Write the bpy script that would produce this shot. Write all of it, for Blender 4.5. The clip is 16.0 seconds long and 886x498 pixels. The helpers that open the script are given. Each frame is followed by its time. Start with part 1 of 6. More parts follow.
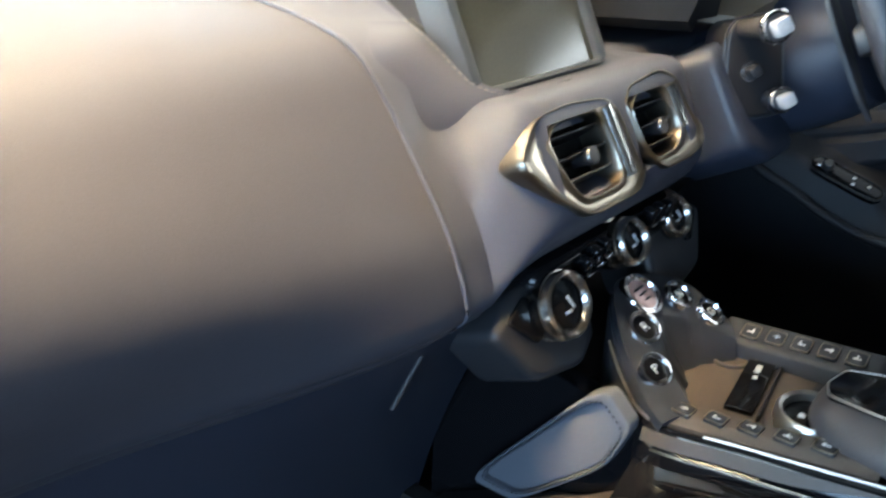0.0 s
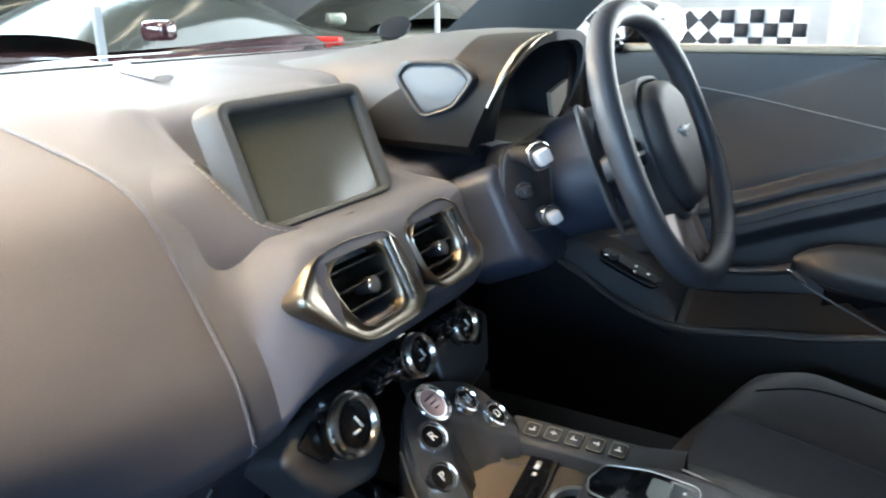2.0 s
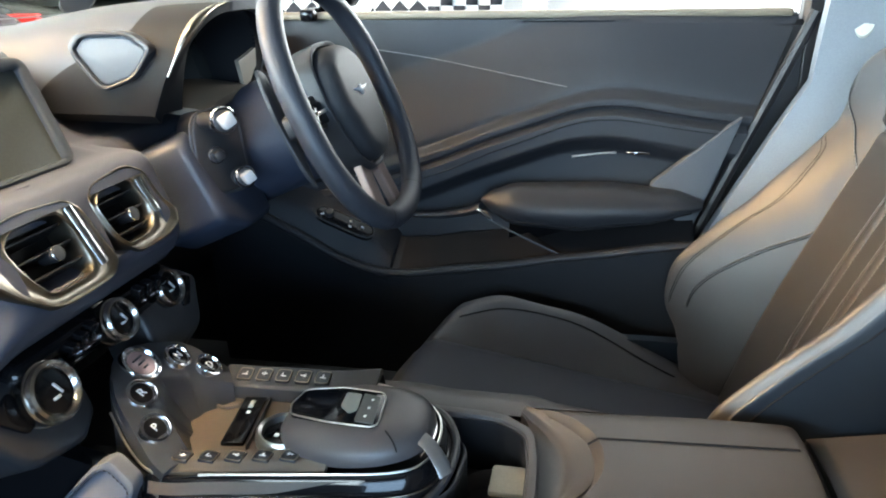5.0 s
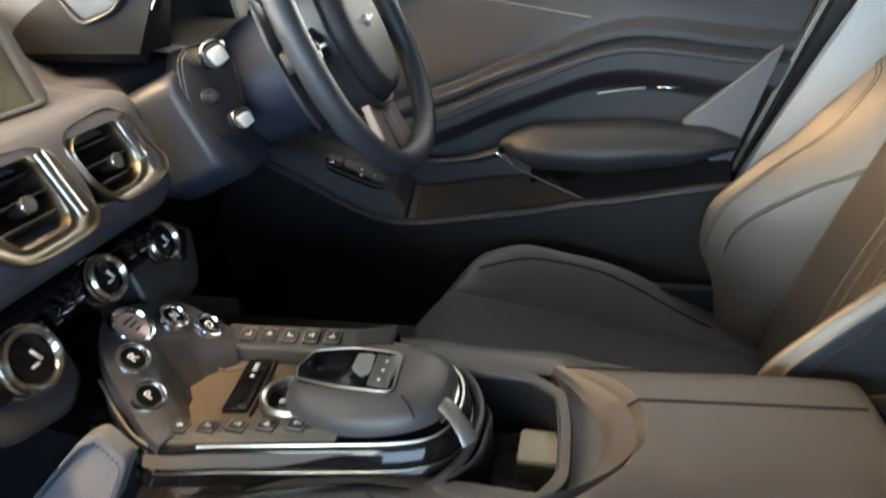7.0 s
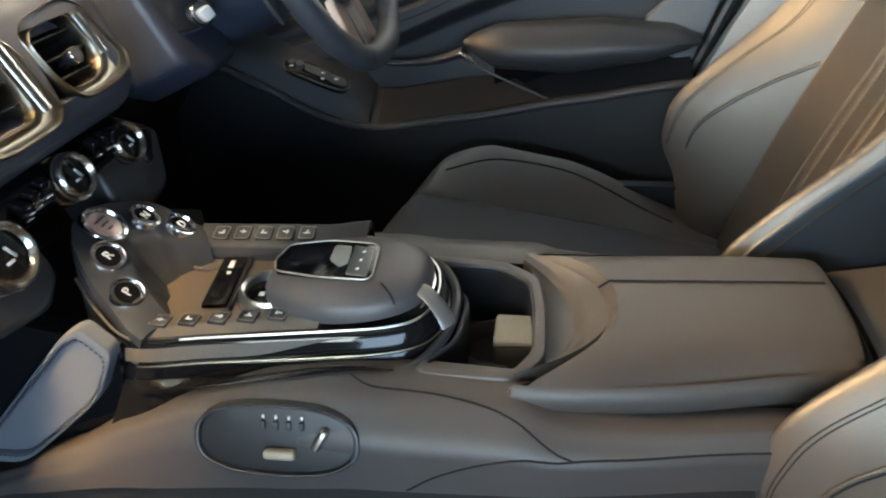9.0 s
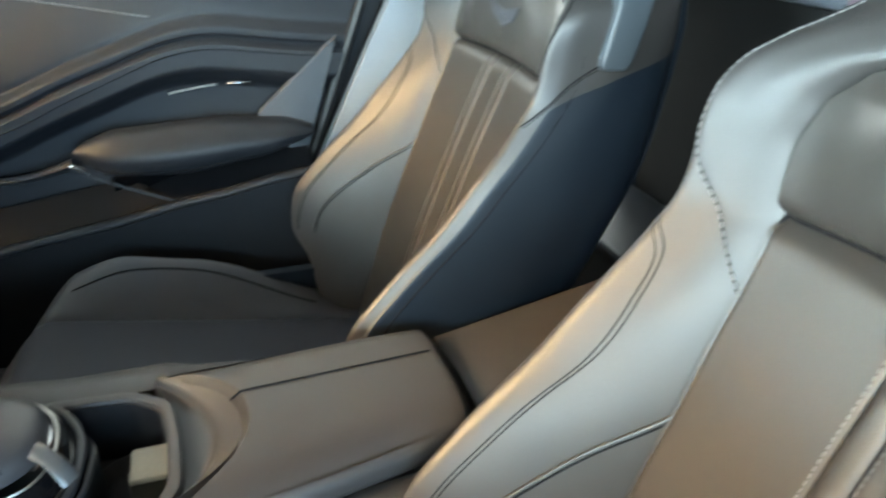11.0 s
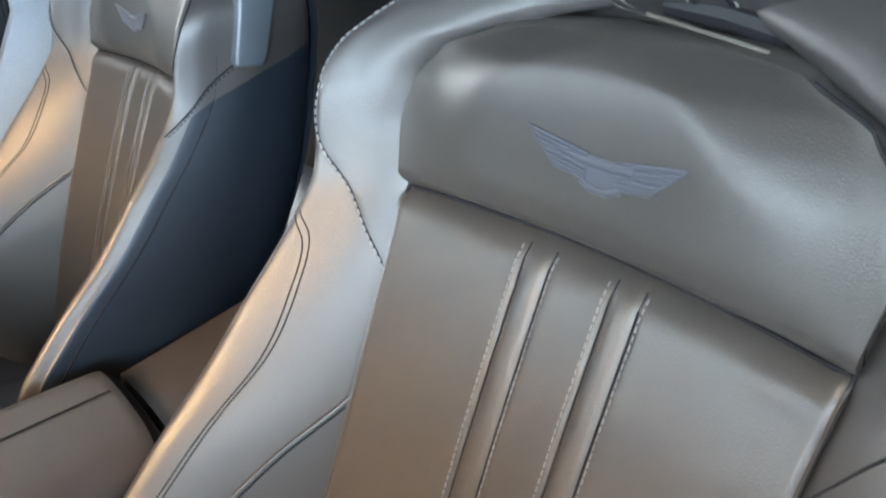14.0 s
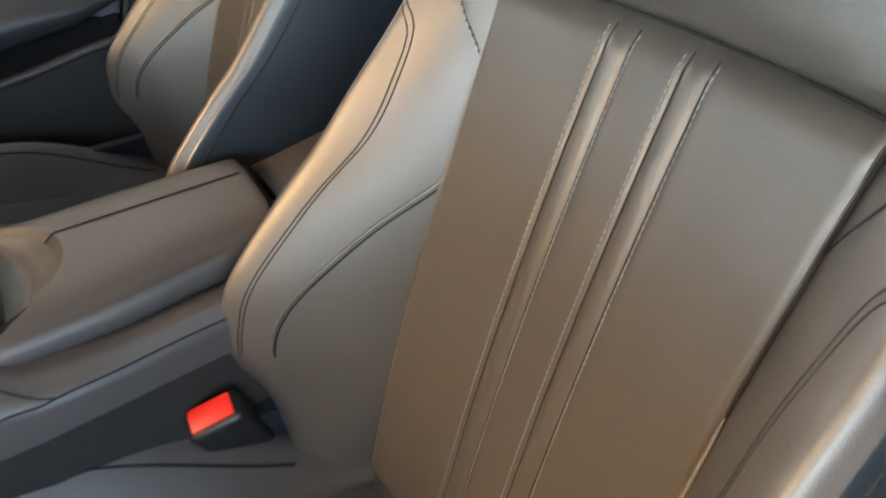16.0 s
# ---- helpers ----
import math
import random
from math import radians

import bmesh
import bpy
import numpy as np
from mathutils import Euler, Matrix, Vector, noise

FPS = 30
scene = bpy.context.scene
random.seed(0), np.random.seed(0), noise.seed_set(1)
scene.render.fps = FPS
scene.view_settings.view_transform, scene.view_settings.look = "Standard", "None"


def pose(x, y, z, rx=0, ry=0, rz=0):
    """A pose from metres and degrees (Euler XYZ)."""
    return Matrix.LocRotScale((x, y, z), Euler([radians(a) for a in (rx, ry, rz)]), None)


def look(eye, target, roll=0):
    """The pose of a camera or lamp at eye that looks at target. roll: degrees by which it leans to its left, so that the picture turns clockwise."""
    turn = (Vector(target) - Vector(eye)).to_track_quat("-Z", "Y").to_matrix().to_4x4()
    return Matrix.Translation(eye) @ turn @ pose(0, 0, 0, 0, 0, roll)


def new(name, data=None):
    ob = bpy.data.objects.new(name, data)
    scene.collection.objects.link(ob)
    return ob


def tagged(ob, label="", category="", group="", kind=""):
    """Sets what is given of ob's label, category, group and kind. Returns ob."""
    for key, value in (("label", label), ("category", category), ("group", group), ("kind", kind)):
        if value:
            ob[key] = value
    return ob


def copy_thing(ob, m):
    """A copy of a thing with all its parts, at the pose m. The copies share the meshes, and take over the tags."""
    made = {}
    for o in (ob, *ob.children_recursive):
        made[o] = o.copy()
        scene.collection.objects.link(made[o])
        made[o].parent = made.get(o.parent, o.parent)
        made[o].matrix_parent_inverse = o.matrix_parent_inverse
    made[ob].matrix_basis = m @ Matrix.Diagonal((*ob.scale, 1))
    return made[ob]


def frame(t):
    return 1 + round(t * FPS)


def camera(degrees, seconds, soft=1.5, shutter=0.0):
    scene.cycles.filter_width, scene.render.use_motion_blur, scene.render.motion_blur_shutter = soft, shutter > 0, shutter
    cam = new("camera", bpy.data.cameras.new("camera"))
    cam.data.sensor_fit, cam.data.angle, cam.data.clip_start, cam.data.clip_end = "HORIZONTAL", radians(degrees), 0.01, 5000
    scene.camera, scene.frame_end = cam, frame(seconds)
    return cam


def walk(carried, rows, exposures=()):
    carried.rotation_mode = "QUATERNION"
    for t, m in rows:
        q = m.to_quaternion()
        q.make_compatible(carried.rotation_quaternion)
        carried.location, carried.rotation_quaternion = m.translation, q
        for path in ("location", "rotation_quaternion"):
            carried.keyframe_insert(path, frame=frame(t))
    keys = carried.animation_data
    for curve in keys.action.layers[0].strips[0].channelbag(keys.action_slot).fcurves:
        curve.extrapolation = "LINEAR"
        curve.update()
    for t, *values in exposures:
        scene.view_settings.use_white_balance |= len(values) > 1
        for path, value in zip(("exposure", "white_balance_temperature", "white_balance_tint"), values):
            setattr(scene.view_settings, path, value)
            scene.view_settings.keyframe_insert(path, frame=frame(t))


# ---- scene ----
cam = camera(60.4, 16.0, 2.0, 0.5)
PATH = [
    (0, (-0.59, -0.298, 0.967), (0.768, 0.959, 0.208), -2.8),
    (0.5, (-0.578, -0.314, 0.988), (0.864, 0.879, 0.282), -1.7),
    (1, (-0.576, -0.332, 1.002), (0.945, 0.786, 0.341), -0.8),
    (1.5, (-0.577, -0.341, 1.02), (1.009, 0.703, 0.392), -0.6),
    (2, (-0.579, -0.358, 1.031), (1.061, 0.611, 0.422), -0.8),
    (2.5, (-0.581, -0.384, 1.029), (1.099, 0.507, 0.409), -1.0),
    (3, (-0.586, -0.401, 1.024), (1.128, 0.409, 0.386), -1.0),
    (3.5, (-0.596, -0.416, 1.021), (1.158, 0.291, 0.372), -1.1),
    (4, (-0.619, -0.429, 1.018), (1.179, 0.147, 0.359), -1.0),
    (4.5, (-0.642, -0.449, 1.024), (1.194, -0.014, 0.359), -1.1),
    (4.7, (-0.64, -0.454, 1.029), (1.204, -0.068, 0.358), -1.1),
    (6.8, (-0.549, -0.434, 1.002), (1.256, -0.027, 0.243), -2.5),
    (7, (-0.558, -0.436, 0.993), (1.23, -0.024, 0.196), -2.9),
    (7.5, (-0.58, -0.431, 0.978), (1.17, -0.017, 0.102), -3.0),
    (8, (-0.588, -0.425, 0.967), (1.137, -0.014, 0.041), -2.9),
    (8.2, (-0.586, -0.422, 0.963), (1.133, -0.017, 0.025), -3.0),
    (10.3, (-0.576, -0.448, 0.999), (1.161, -0.61, 0.019), -1.4),
    (10.5, (-0.577, -0.459, 0.999), (1.165, -0.724, 0.053), -1.1),
    (11, (-0.592, -0.485, 1.024), (1.132, -1.009, 0.155), -0.7),
    (11.5, (-0.596, -0.501, 1.037), (1.071, -1.257, 0.232), -0.2),
    (12, (-0.603, -0.513, 1.05), (1.011, -1.423, 0.297), -0.5),
    (12.5, (-0.607, -0.532, 1.052), (0.929, -1.572, 0.306), -1.5),
    (13, (-0.61, -0.544, 1.044), (0.863, -1.645, 0.258), -2.2),
    (13.5, (-0.615, -0.543, 1.036), (0.817, -1.654, 0.191), -2.6),
    (14, (-0.623, -0.55, 1.024), (0.78, -1.65, 0.116), -3.2),
    (14.5, (-0.633, -0.556, 1.009), (0.76, -1.613, 0.037), -3.8),
    (15, (-0.651, -0.544, 0.999), (0.768, -1.492, -0.043), -4.5),
    (15.5, (-0.67, -0.541, 0.984), (0.781, -1.386, -0.102), -4.5),
    (16, (-0.703, -0.539, 0.975), (0.781, -1.243, -0.166), -5.0),
]
walk(cam, [(t, look(eye, target, roll)) for t, eye, target, roll in PATH], [(0, -0.05, 6600, 10), (3, 0.0, 6600, 10), (4.5, 0.12, 6700, 10), (7, 0.18, 7900, 14), (8.2, 0.18, 8000, 14), (10.5, 0.2, 7200, 4), (11, 0.26, 7000, 4), (12.5, 0.17, 6700, 12), (14.5, 0.05, 6800, 15), (15, 0.0, 7200, 15), (16, 0.0, 7700, 15)])

# ---- world, sun and large lights ----
world = bpy.data.worlds.new("showroom_world")
scene.world = world
world.use_nodes = True
_bg = world.node_tree.nodes["Background"]
_sky = world.node_tree.nodes.new("ShaderNodeTexSky")
_sky.sky_type, _sky.sun_disc = "NISHITA", False
_sky.sun_elevation, _sky.sun_rotation = radians(40), radians(70)
world.node_tree.links.new(_sky.outputs[0], _bg.inputs[0])
_bg.inputs[1].default_value = 0.12


def area(name, eye, target, sx, sy, watts, colour):
    d = bpy.data.lights.new(name, "AREA")
    d.shape, d.size, d.size_y, d.energy, d.color = "RECTANGLE", sx, sy, watts, colour
    ob = new(name, d)
    ob.matrix_world = look(eye, target)
    return ob


area("showroom_window_light", (8.4, -1.8, 1.9), (0, -0.6, 0.8), 9.0, 3.0, 1300, (0.82, 0.93, 1.0))
# Unseen warm lamp, added and narrowed to brighten the dash's left side.
area("warm_dash_fill", (-1.30, 0.26, 3.3), (-0.58, 0.08, 0.78), 0.9, 0.9, 38, (1.0, 0.74, 0.42)).data.spread = radians(40)
area("ceiling_lamp_light", (-0.6, 4.3, 3.6), (-0.3, -0.7, 0.6), 2.2, 1.0, 340, (1.0, 0.66, 0.34))
# Unseen cool lamp standing for daylight from the open door side.
area("shopfront_fill_light", (-4.8, 2.2, 1.85), (-0.2, -0.7, 0.85), 4.0, 1.8, 700, (0.66, 0.86, 1.0))
# Lamp added mid-room, front right, to put a cool sheen on the seats.
area("shopfront_fill_light", (3.3, 6.0, 2.5), (-0.3, -0.8, 0.9), 3.2, 1.2, 270, (0.66, 0.86, 1.0))
# Lamp added mid-room, front left, for more cool light on the seat pads.
area("shopfront_fill_light", (-2.2, 6.0, 1.9), (-0.2, -0.8, 0.85), 3.5, 1.2, 520, (0.62, 0.84, 1.0))
# Low blue lamp added to lift the knee pad and glovebox.
area("shopfront_fill_light", (-4.5, -1.2, 1.2), (-0.1, 0.0, 0.65), 3.0, 1.6, 250, (0.40, 0.66, 1.0))

# ---- materials ----


def mat(name, colour, rough=0.5, metal=0.0, grain=0.0, scale=400.0, var=0.12, coat=0.0, spec=0.5, big=6.0, weave=False, sheen=0.0):
    """A surface with two scales of variation in colour and gloss and a fine relief."""
    m = bpy.data.materials.new(name)
    m.use_nodes = True
    nt = m.node_tree
    b = nt.nodes["Principled BSDF"]
    b.inputs["Metallic"].default_value = metal
    b.inputs["Coat Weight"].default_value = coat
    b.inputs["Coat Roughness"].default_value = 0.08
    b.inputs["Specular IOR Level"].default_value = spec
    b.inputs["Sheen Weight"].default_value = sheen
    tc = nt.nodes.new("ShaderNodeTexCoord")
    n1 = nt.nodes.new("ShaderNodeTexNoise")
    n1.inputs["Scale"].default_value, n1.inputs["Detail"].default_value = big, 4
    n2 = nt.nodes.new("ShaderNodeTexNoise")
    n2.inputs["Scale"].default_value, n2.inputs["Detail"].default_value = scale, 3
    nt.links.new(tc.outputs["Object"], n1.inputs["Vector"])
    nt.links.new(tc.outputs["Object"], n2.inputs["Vector"])
    mix = nt.nodes.new("ShaderNodeMath")
    mix.operation = "ADD"
    nt.links.new(n1.outputs["Fac"], mix.inputs[0])
    nt.links.new(n2.outputs["Fac"], mix.inputs[1])
    ramp = nt.nodes.new("ShaderNodeMapRange")
    ramp.inputs["From Min"].default_value, ramp.inputs["From Max"].default_value = 0.6, 1.4
    nt.links.new(mix.outputs[0], ramp.inputs["Value"])
    cr = nt.nodes.new("ShaderNodeMix")
    cr.data_type = "RGBA"
    cr.inputs["A"].default_value = (*[c * (1 - var) for c in colour], 1)
    cr.inputs["B"].default_value = (*[min(1, c * (1 + var)) for c in colour], 1)
    nt.links.new(ramp.outputs[0], cr.inputs["Factor"])
    nt.links.new(cr.outputs["Result"], b.inputs["Base Color"])
    rr = nt.nodes.new("ShaderNodeMapRange")
    rr.inputs["To Min"].default_value, rr.inputs["To Max"].default_value = max(0.02, rough * 0.88), min(1, rough * 1.12)
    nt.links.new(n1.outputs["Fac"], rr.inputs["Value"])
    nt.links.new(rr.outputs[0], b.inputs["Roughness"])
    if grain:
        bump = nt.nodes.new("ShaderNodeBump")
        bump.inputs["Strength"].default_value, bump.inputs["Distance"].default_value = grain, 0.0006
        if weave:
            v = nt.nodes.new("ShaderNodeTexVoronoi")
            v.inputs["Scale"].default_value = scale
            nt.links.new(tc.outputs["Object"], v.inputs["Vector"])
            nt.links.new(v.outputs["Distance"], bump.inputs["Height"])
        else:
            nt.links.new(n2.outputs["Fac"], bump.inputs["Height"])
        nt.links.new(bump.outputs[0], b.inputs["Normal"])
    return m


def glow(name, colour, strength):
    m = bpy.data.materials.new(name)
    m.use_nodes = True
    b = m.node_tree.nodes["Principled BSDF"]
    b.inputs["Base Color"].default_value = (*colour, 1)
    b.inputs["Emission Color"].default_value = (*colour, 1)
    b.inputs["Emission Strength"].default_value = strength
    return m


def glass(name, tint=(0.9, 0.95, 0.95)):
    m = bpy.data.materials.new(name)
    m.use_nodes = True
    b = m.node_tree.nodes["Principled BSDF"]
    b.inputs["Base Color"].default_value = (*tint, 1)
    b.inputs["Transmission Weight"].default_value = 1.0
    b.inputs["Roughness"].default_value = 0.0
    b.inputs["IOR"].default_value = 1.02
    return m


DASH = mat("dash_leather", (0.058, 0.059, 0.074), 0.50, grain=0.12, scale=900, weave=True, spec=0.30)
FASCIA = mat("fascia_leather", (0.060, 0.065, 0.088), 0.50, grain=0.12, scale=900, weave=True)
SEAT = mat("seat_leather", (0.048, 0.042, 0.038), 0.36, grain=0.15, scale=800, weave=True, spec=0.72)
SEATB = mat("seat_bolster_leather", (0.045, 0.041, 0.040), 0.41, grain=0.15, scale=800, weave=True, spec=0.75)
SHELL = mat("seat_side_leather", (0.012, 0.018, 0.027), 0.40, grain=0.15, scale=800, weave=True)
DOORL = mat("door_leather", (0.021, 0.023, 0.028), 0.50, grain=0.15, scale=800, weave=True, spec=0.4)
CONSL = mat("console_leather", (0.051, 0.046, 0.046), 0.48, grain=0.15, scale=800, weave=True)
CARPET = mat("carpet", (0.013, 0.012, 0.012), 0.95, grain=1.0, scale=600, var=0.4)
MATTBLACK = mat("matt_black_plastic", (0.006, 0.006, 0.007), 0.6, grain=0.1, spec=0.2)
BLACK = mat("black_plastic", (0.012, 0.012, 0.014), 0.45, grain=0.1)
COWL = mat("cowl_leather", (0.034, 0.039, 0.050), 0.46, grain=0.12, scale=900, weave=True)
NAVY = mat("navy_plastic", (0.026, 0.033, 0.052), 0.44, grain=0.1)
GLOSS = mat("piano_black", (0.006, 0.006, 0.007), 0.08, coat=0.04, spec=0.26)
SATIN = mat("satin_grey_plastic", (0.027, 0.028, 0.032), 0.42, grain=0.08)
DARKCHROME = mat("dark_chrome", (0.30, 0.26, 0.205), 0.30, metal=1.0)
CHROME = mat("bright_chrome", (0.8, 0.8, 0.82), 0.12, metal=1.0)
SILVER = mat("satin_silver", (0.62, 0.6, 0.56), 0.32, metal=1.0)
DIALCHROME = mat("dial_chrome", (0.52, 0.50, 0.47), 0.2, metal=1.0)
THREAD = mat("thread", (0.19, 0.185, 0.185), 0.7)
DARKTHREAD = mat("dark_thread", (0.016, 0.016, 0.018), 0.85, spec=0.15)
SCREEN = mat("screen_glass", (0.045, 0.050, 0.045), 0.14, spec=0.32)
RED = mat("red_plastic", (0.8, 0.03, 0.02), 0.4)
# Shade put into the colour: keeps bounce from the unseen walls blue and dim.
SHADEWALL = mat("shaded_wall_paint", (0.20, 0.25, 0.31), 0.7, big=0.8)
WHITE = mat("white_paint", (0.8, 0.8, 0.8), 0.6)
MARK = mat("white_marking", (0.75, 0.75, 0.75), 0.5)
TRIMGREY = mat("grey_trim_plastic", (0.30, 0.33, 0.36), 0.5, grain=0.1)
TAN = mat("warm_grey_trim", (0.30, 0.25, 0.19), 0.5)

# ---- mesh helpers ----


def catmull(pts, n=8, closed=False):
    """A smooth curve through the points, n steps a span."""
    p = [Vector(q) for q in pts]
    out, m = [], len(p)
    for i in range(m if closed else m - 1):
        if closed:
            a, b, c, d = p[i - 1], p[i], p[(i + 1) % m], p[(i + 2) % m]
        else:
            b, c = p[i], p[i + 1]
            a = p[i - 1] if i else b * 2 - c
            d = p[i + 2] if i + 2 < m else c * 2 - b
        for k in range(n):
            t = k / n
            out.append(0.5 * (2 * b + (c - a) * t + (2 * a - 5 * b + 4 * c - d) * t * t + (3 * b - a - 3 * c + d) * t ** 3))
    if not closed:
        out.append(p[-1].copy())
    return out


def smooth(a, b, x):
    t = max(0.0, min(1.0, (x - a) / (b - a)))
    return t * t * (3 - 2 * t)


def lerp(a, b, t):
    return a + (b - a) * t


def table(rows, z):
    """A smooth value from (z, value) pairs."""
    if z <= rows[0][0]:
        return rows[0][1]
    for (a, p), (b, q) in zip(rows, rows[1:]):
        if z <= b:
            return lerp(p, q, smooth(a, b, z) * 0.5 + 0.5 * (z - a) / (b - a))
    return rows[-1][1]


def thing(name, label, category, group="", kind=""):
    ob = new(name)
    ob.empty_display_size = 0.05
    return tagged(ob, label, category, group, kind)


def finish(me, material, flat=False):
    me.materials.append(material)
    if not flat:
        me.polygons.foreach_set("use_smooth", [True] * len(me.polygons))
    me.update()


def part(name, bm, material, parent=None, label="", flat=False, sharp=40):
    """Links a bmesh as one mesh object under a thing or a part."""
    bmesh.ops.recalc_face_normals(bm, faces=bm.faces)
    if not flat:
        for e in bm.edges:
            if len(e.link_faces) == 2 and e.calc_face_angle(0) > radians(sharp):
                e.smooth = False
    me = bpy.data.meshes.new(name)
    bm.to_mesh(me)
    bm.free()
    finish(me, material, flat)
    ob = new(name, me)
    if parent:
        ob.parent = parent
    if label:
        ob["label"] = label
    return ob


def sheet(fn, nu, nv, back=None):
    """A surface from fn(u, v) with u and v in 0..1; back: the way to its far side, a vector or a function of the point."""
    bm = bmesh.new()

    def grid(shift):
        rows = []
        for i in range(nu + 1):
            row = []
            for j in range(nv + 1):
                p = Vector(fn(i / nu, j / nv))
                row.append(bm.verts.new(p + (Vector(shift(p)) if callable(shift) else Vector(shift))))
            rows.append(row)
        for i in range(nu):
            for j in range(nv):
                bm.faces.new((rows[i][j], rows[i + 1][j], rows[i + 1][j + 1], rows[i][j + 1]))
        return rows

    f = grid((0, 0, 0))
    if back is not None:
        g = grid(back)
        edge = [(i, 0) for i in range(nu)] + [(nu, j) for j in range(nv)] + [(i, nv) for i in range(nu, 0, -1)] + [(0, j) for j in range(nv, 0, -1)]
        for (i, j), (k, m) in zip(edge, edge[1:] + edge[:1]):
            bm.faces.new((f[i][j], f[k][m], g[k][m], g[i][j]))
    return bm


def box(sx, sy, sz, bevel=0.0, seg=3, m=Matrix()):
    bm = bmesh.new()
    bmesh.ops.create_cube(bm, size=1.0, matrix=Matrix.Diagonal((sx, sy, sz, 1)))
    if bevel:
        bmesh.ops.bevel(bm, geom=bm.edges[:], offset=bevel, segments=seg, affect="EDGES", profile=0.5)
    bmesh.ops.transform(bm, matrix=m, verts=bm.verts)
    return bm


def frame_of(z, x=None):
    """A turn whose z axis is z."""
    z = Vector(z).normalized()
    x = Vector(x) if x else (Vector((1, 0, 0)) if abs(z.x) < 0.9 else Vector((0, 1, 0)))
    x = (x - z * x.dot(z)).normalized()
    y = z.cross(x)
    return Matrix((x, y, z)).transposed().to_4x4()


def lathe(profile, seg=40, m=Matrix(), cap=True):
    """A turned body about z; profile: (radius, height) pairs."""
    bm = bmesh.new()
    rings = [[bm.verts.new((r * math.cos(6.283185 * k / seg), r * math.sin(6.283185 * k / seg), z)) for k in range(seg)] for r, z in profile]
    for a, b in zip(rings, rings[1:]):
        for k in range(seg):
            bm.faces.new((a[k], a[(k + 1) % seg], b[(k + 1) % seg], b[k]))
    if cap:
        bm.faces.new(rings[0][::-1])
        bm.faces.new(rings[-1])
    bmesh.ops.transform(bm, matrix=m, verts=bm.verts)
    return bm


def tube(path, radius, seg=8, closed=False, flat=1.0, up=(0, 0, 1)):
    """A round bar along a path; flat squeezes it along up; radius may be a function of 0..1."""
    bm = bmesh.new()
    p, rings, n = [Vector(q) for q in path], [], len(path)
    for i, q in enumerate(p):
        a = p[i - 1] if i or closed else q
        b = p[(i + 1) % n] if i + 1 < n or closed else q
        t = (b - a).normalized()
        u = Vector(up)
        u = (u - t * u.dot(t))
        u = u.normalized() if u.length > 1e-5 else t.orthogonal().normalized()
        s = t.cross(u)
        r = radius(i / max(1, n - 1)) if callable(radius) else radius
        rings.append([bm.verts.new(q + s * r * math.cos(6.283185 * k / seg) + u * r * flat * math.sin(6.283185 * k / seg)) for k in range(seg)])
    for i in range(n if closed else n - 1):
        a, b = rings[i], rings[(i + 1) % n]
        for k in range(seg):
            bm.faces.new((a[k], a[(k + 1) % seg], b[(k + 1) % seg], b[k]))
    if not closed:
        bm.faces.new(rings[0][::-1])
        bm.faces.new(rings[-1])
    return bm


def plate(outline, depth, m=Matrix(), bevel=0.0, seg=3):
    """A plate of the outline (x, y) in its own plane, from z = -depth to 0."""
    bm = bmesh.new()
    f = bm.faces.new([bm.verts.new((q[0], q[1], 0)) for q in outline])
    g = bmesh.ops.extrude_face_region(bm, geom=[f])
    bmesh.ops.translate(bm, vec=(0, 0, -depth), verts=[v for v in g["geom"] if isinstance(v, bmesh.types.BMVert)])
    bmesh.ops.recalc_face_normals(bm, faces=bm.faces)
    if bevel:
        top = [e for e in bm.edges if all(abs(v.co.z) < 1e-6 for v in e.verts)]
        bmesh.ops.bevel(bm, geom=top, offset=bevel, segments=seg, affect="EDGES", profile=0.5)
    bmesh.ops.transform(bm, matrix=m, verts=bm.verts)
    return bm


def ring_plate(outer, inner, depth, m=Matrix(), rise=0.0):
    """A frame between two outlines with the same number of points; rise lifts its middle."""
    bm = bmesh.new()
    n = len(outer)
    rows = []
    for w, z in ((0, -depth), (0.0, 0.0), (0.12, 0.7 * rise), (0.5, rise), (0.88, 0.7 * rise), (1.0, 0.0), (1.0, -depth)):
        rows.append([bm.verts.new((lerp(a[0], b[0], w), lerp(a[1], b[1], w), z)) for a, b in zip(outer, inner)])
    rows.append(rows[0])
    for a, b in zip(rows, rows[1:]):
        for k in range(n):
            bm.faces.new((a[k], a[(k + 1) % n], b[(k + 1) % n], b[k]))
    bmesh.ops.transform(bm, matrix=m, verts=bm.verts)
    return bm


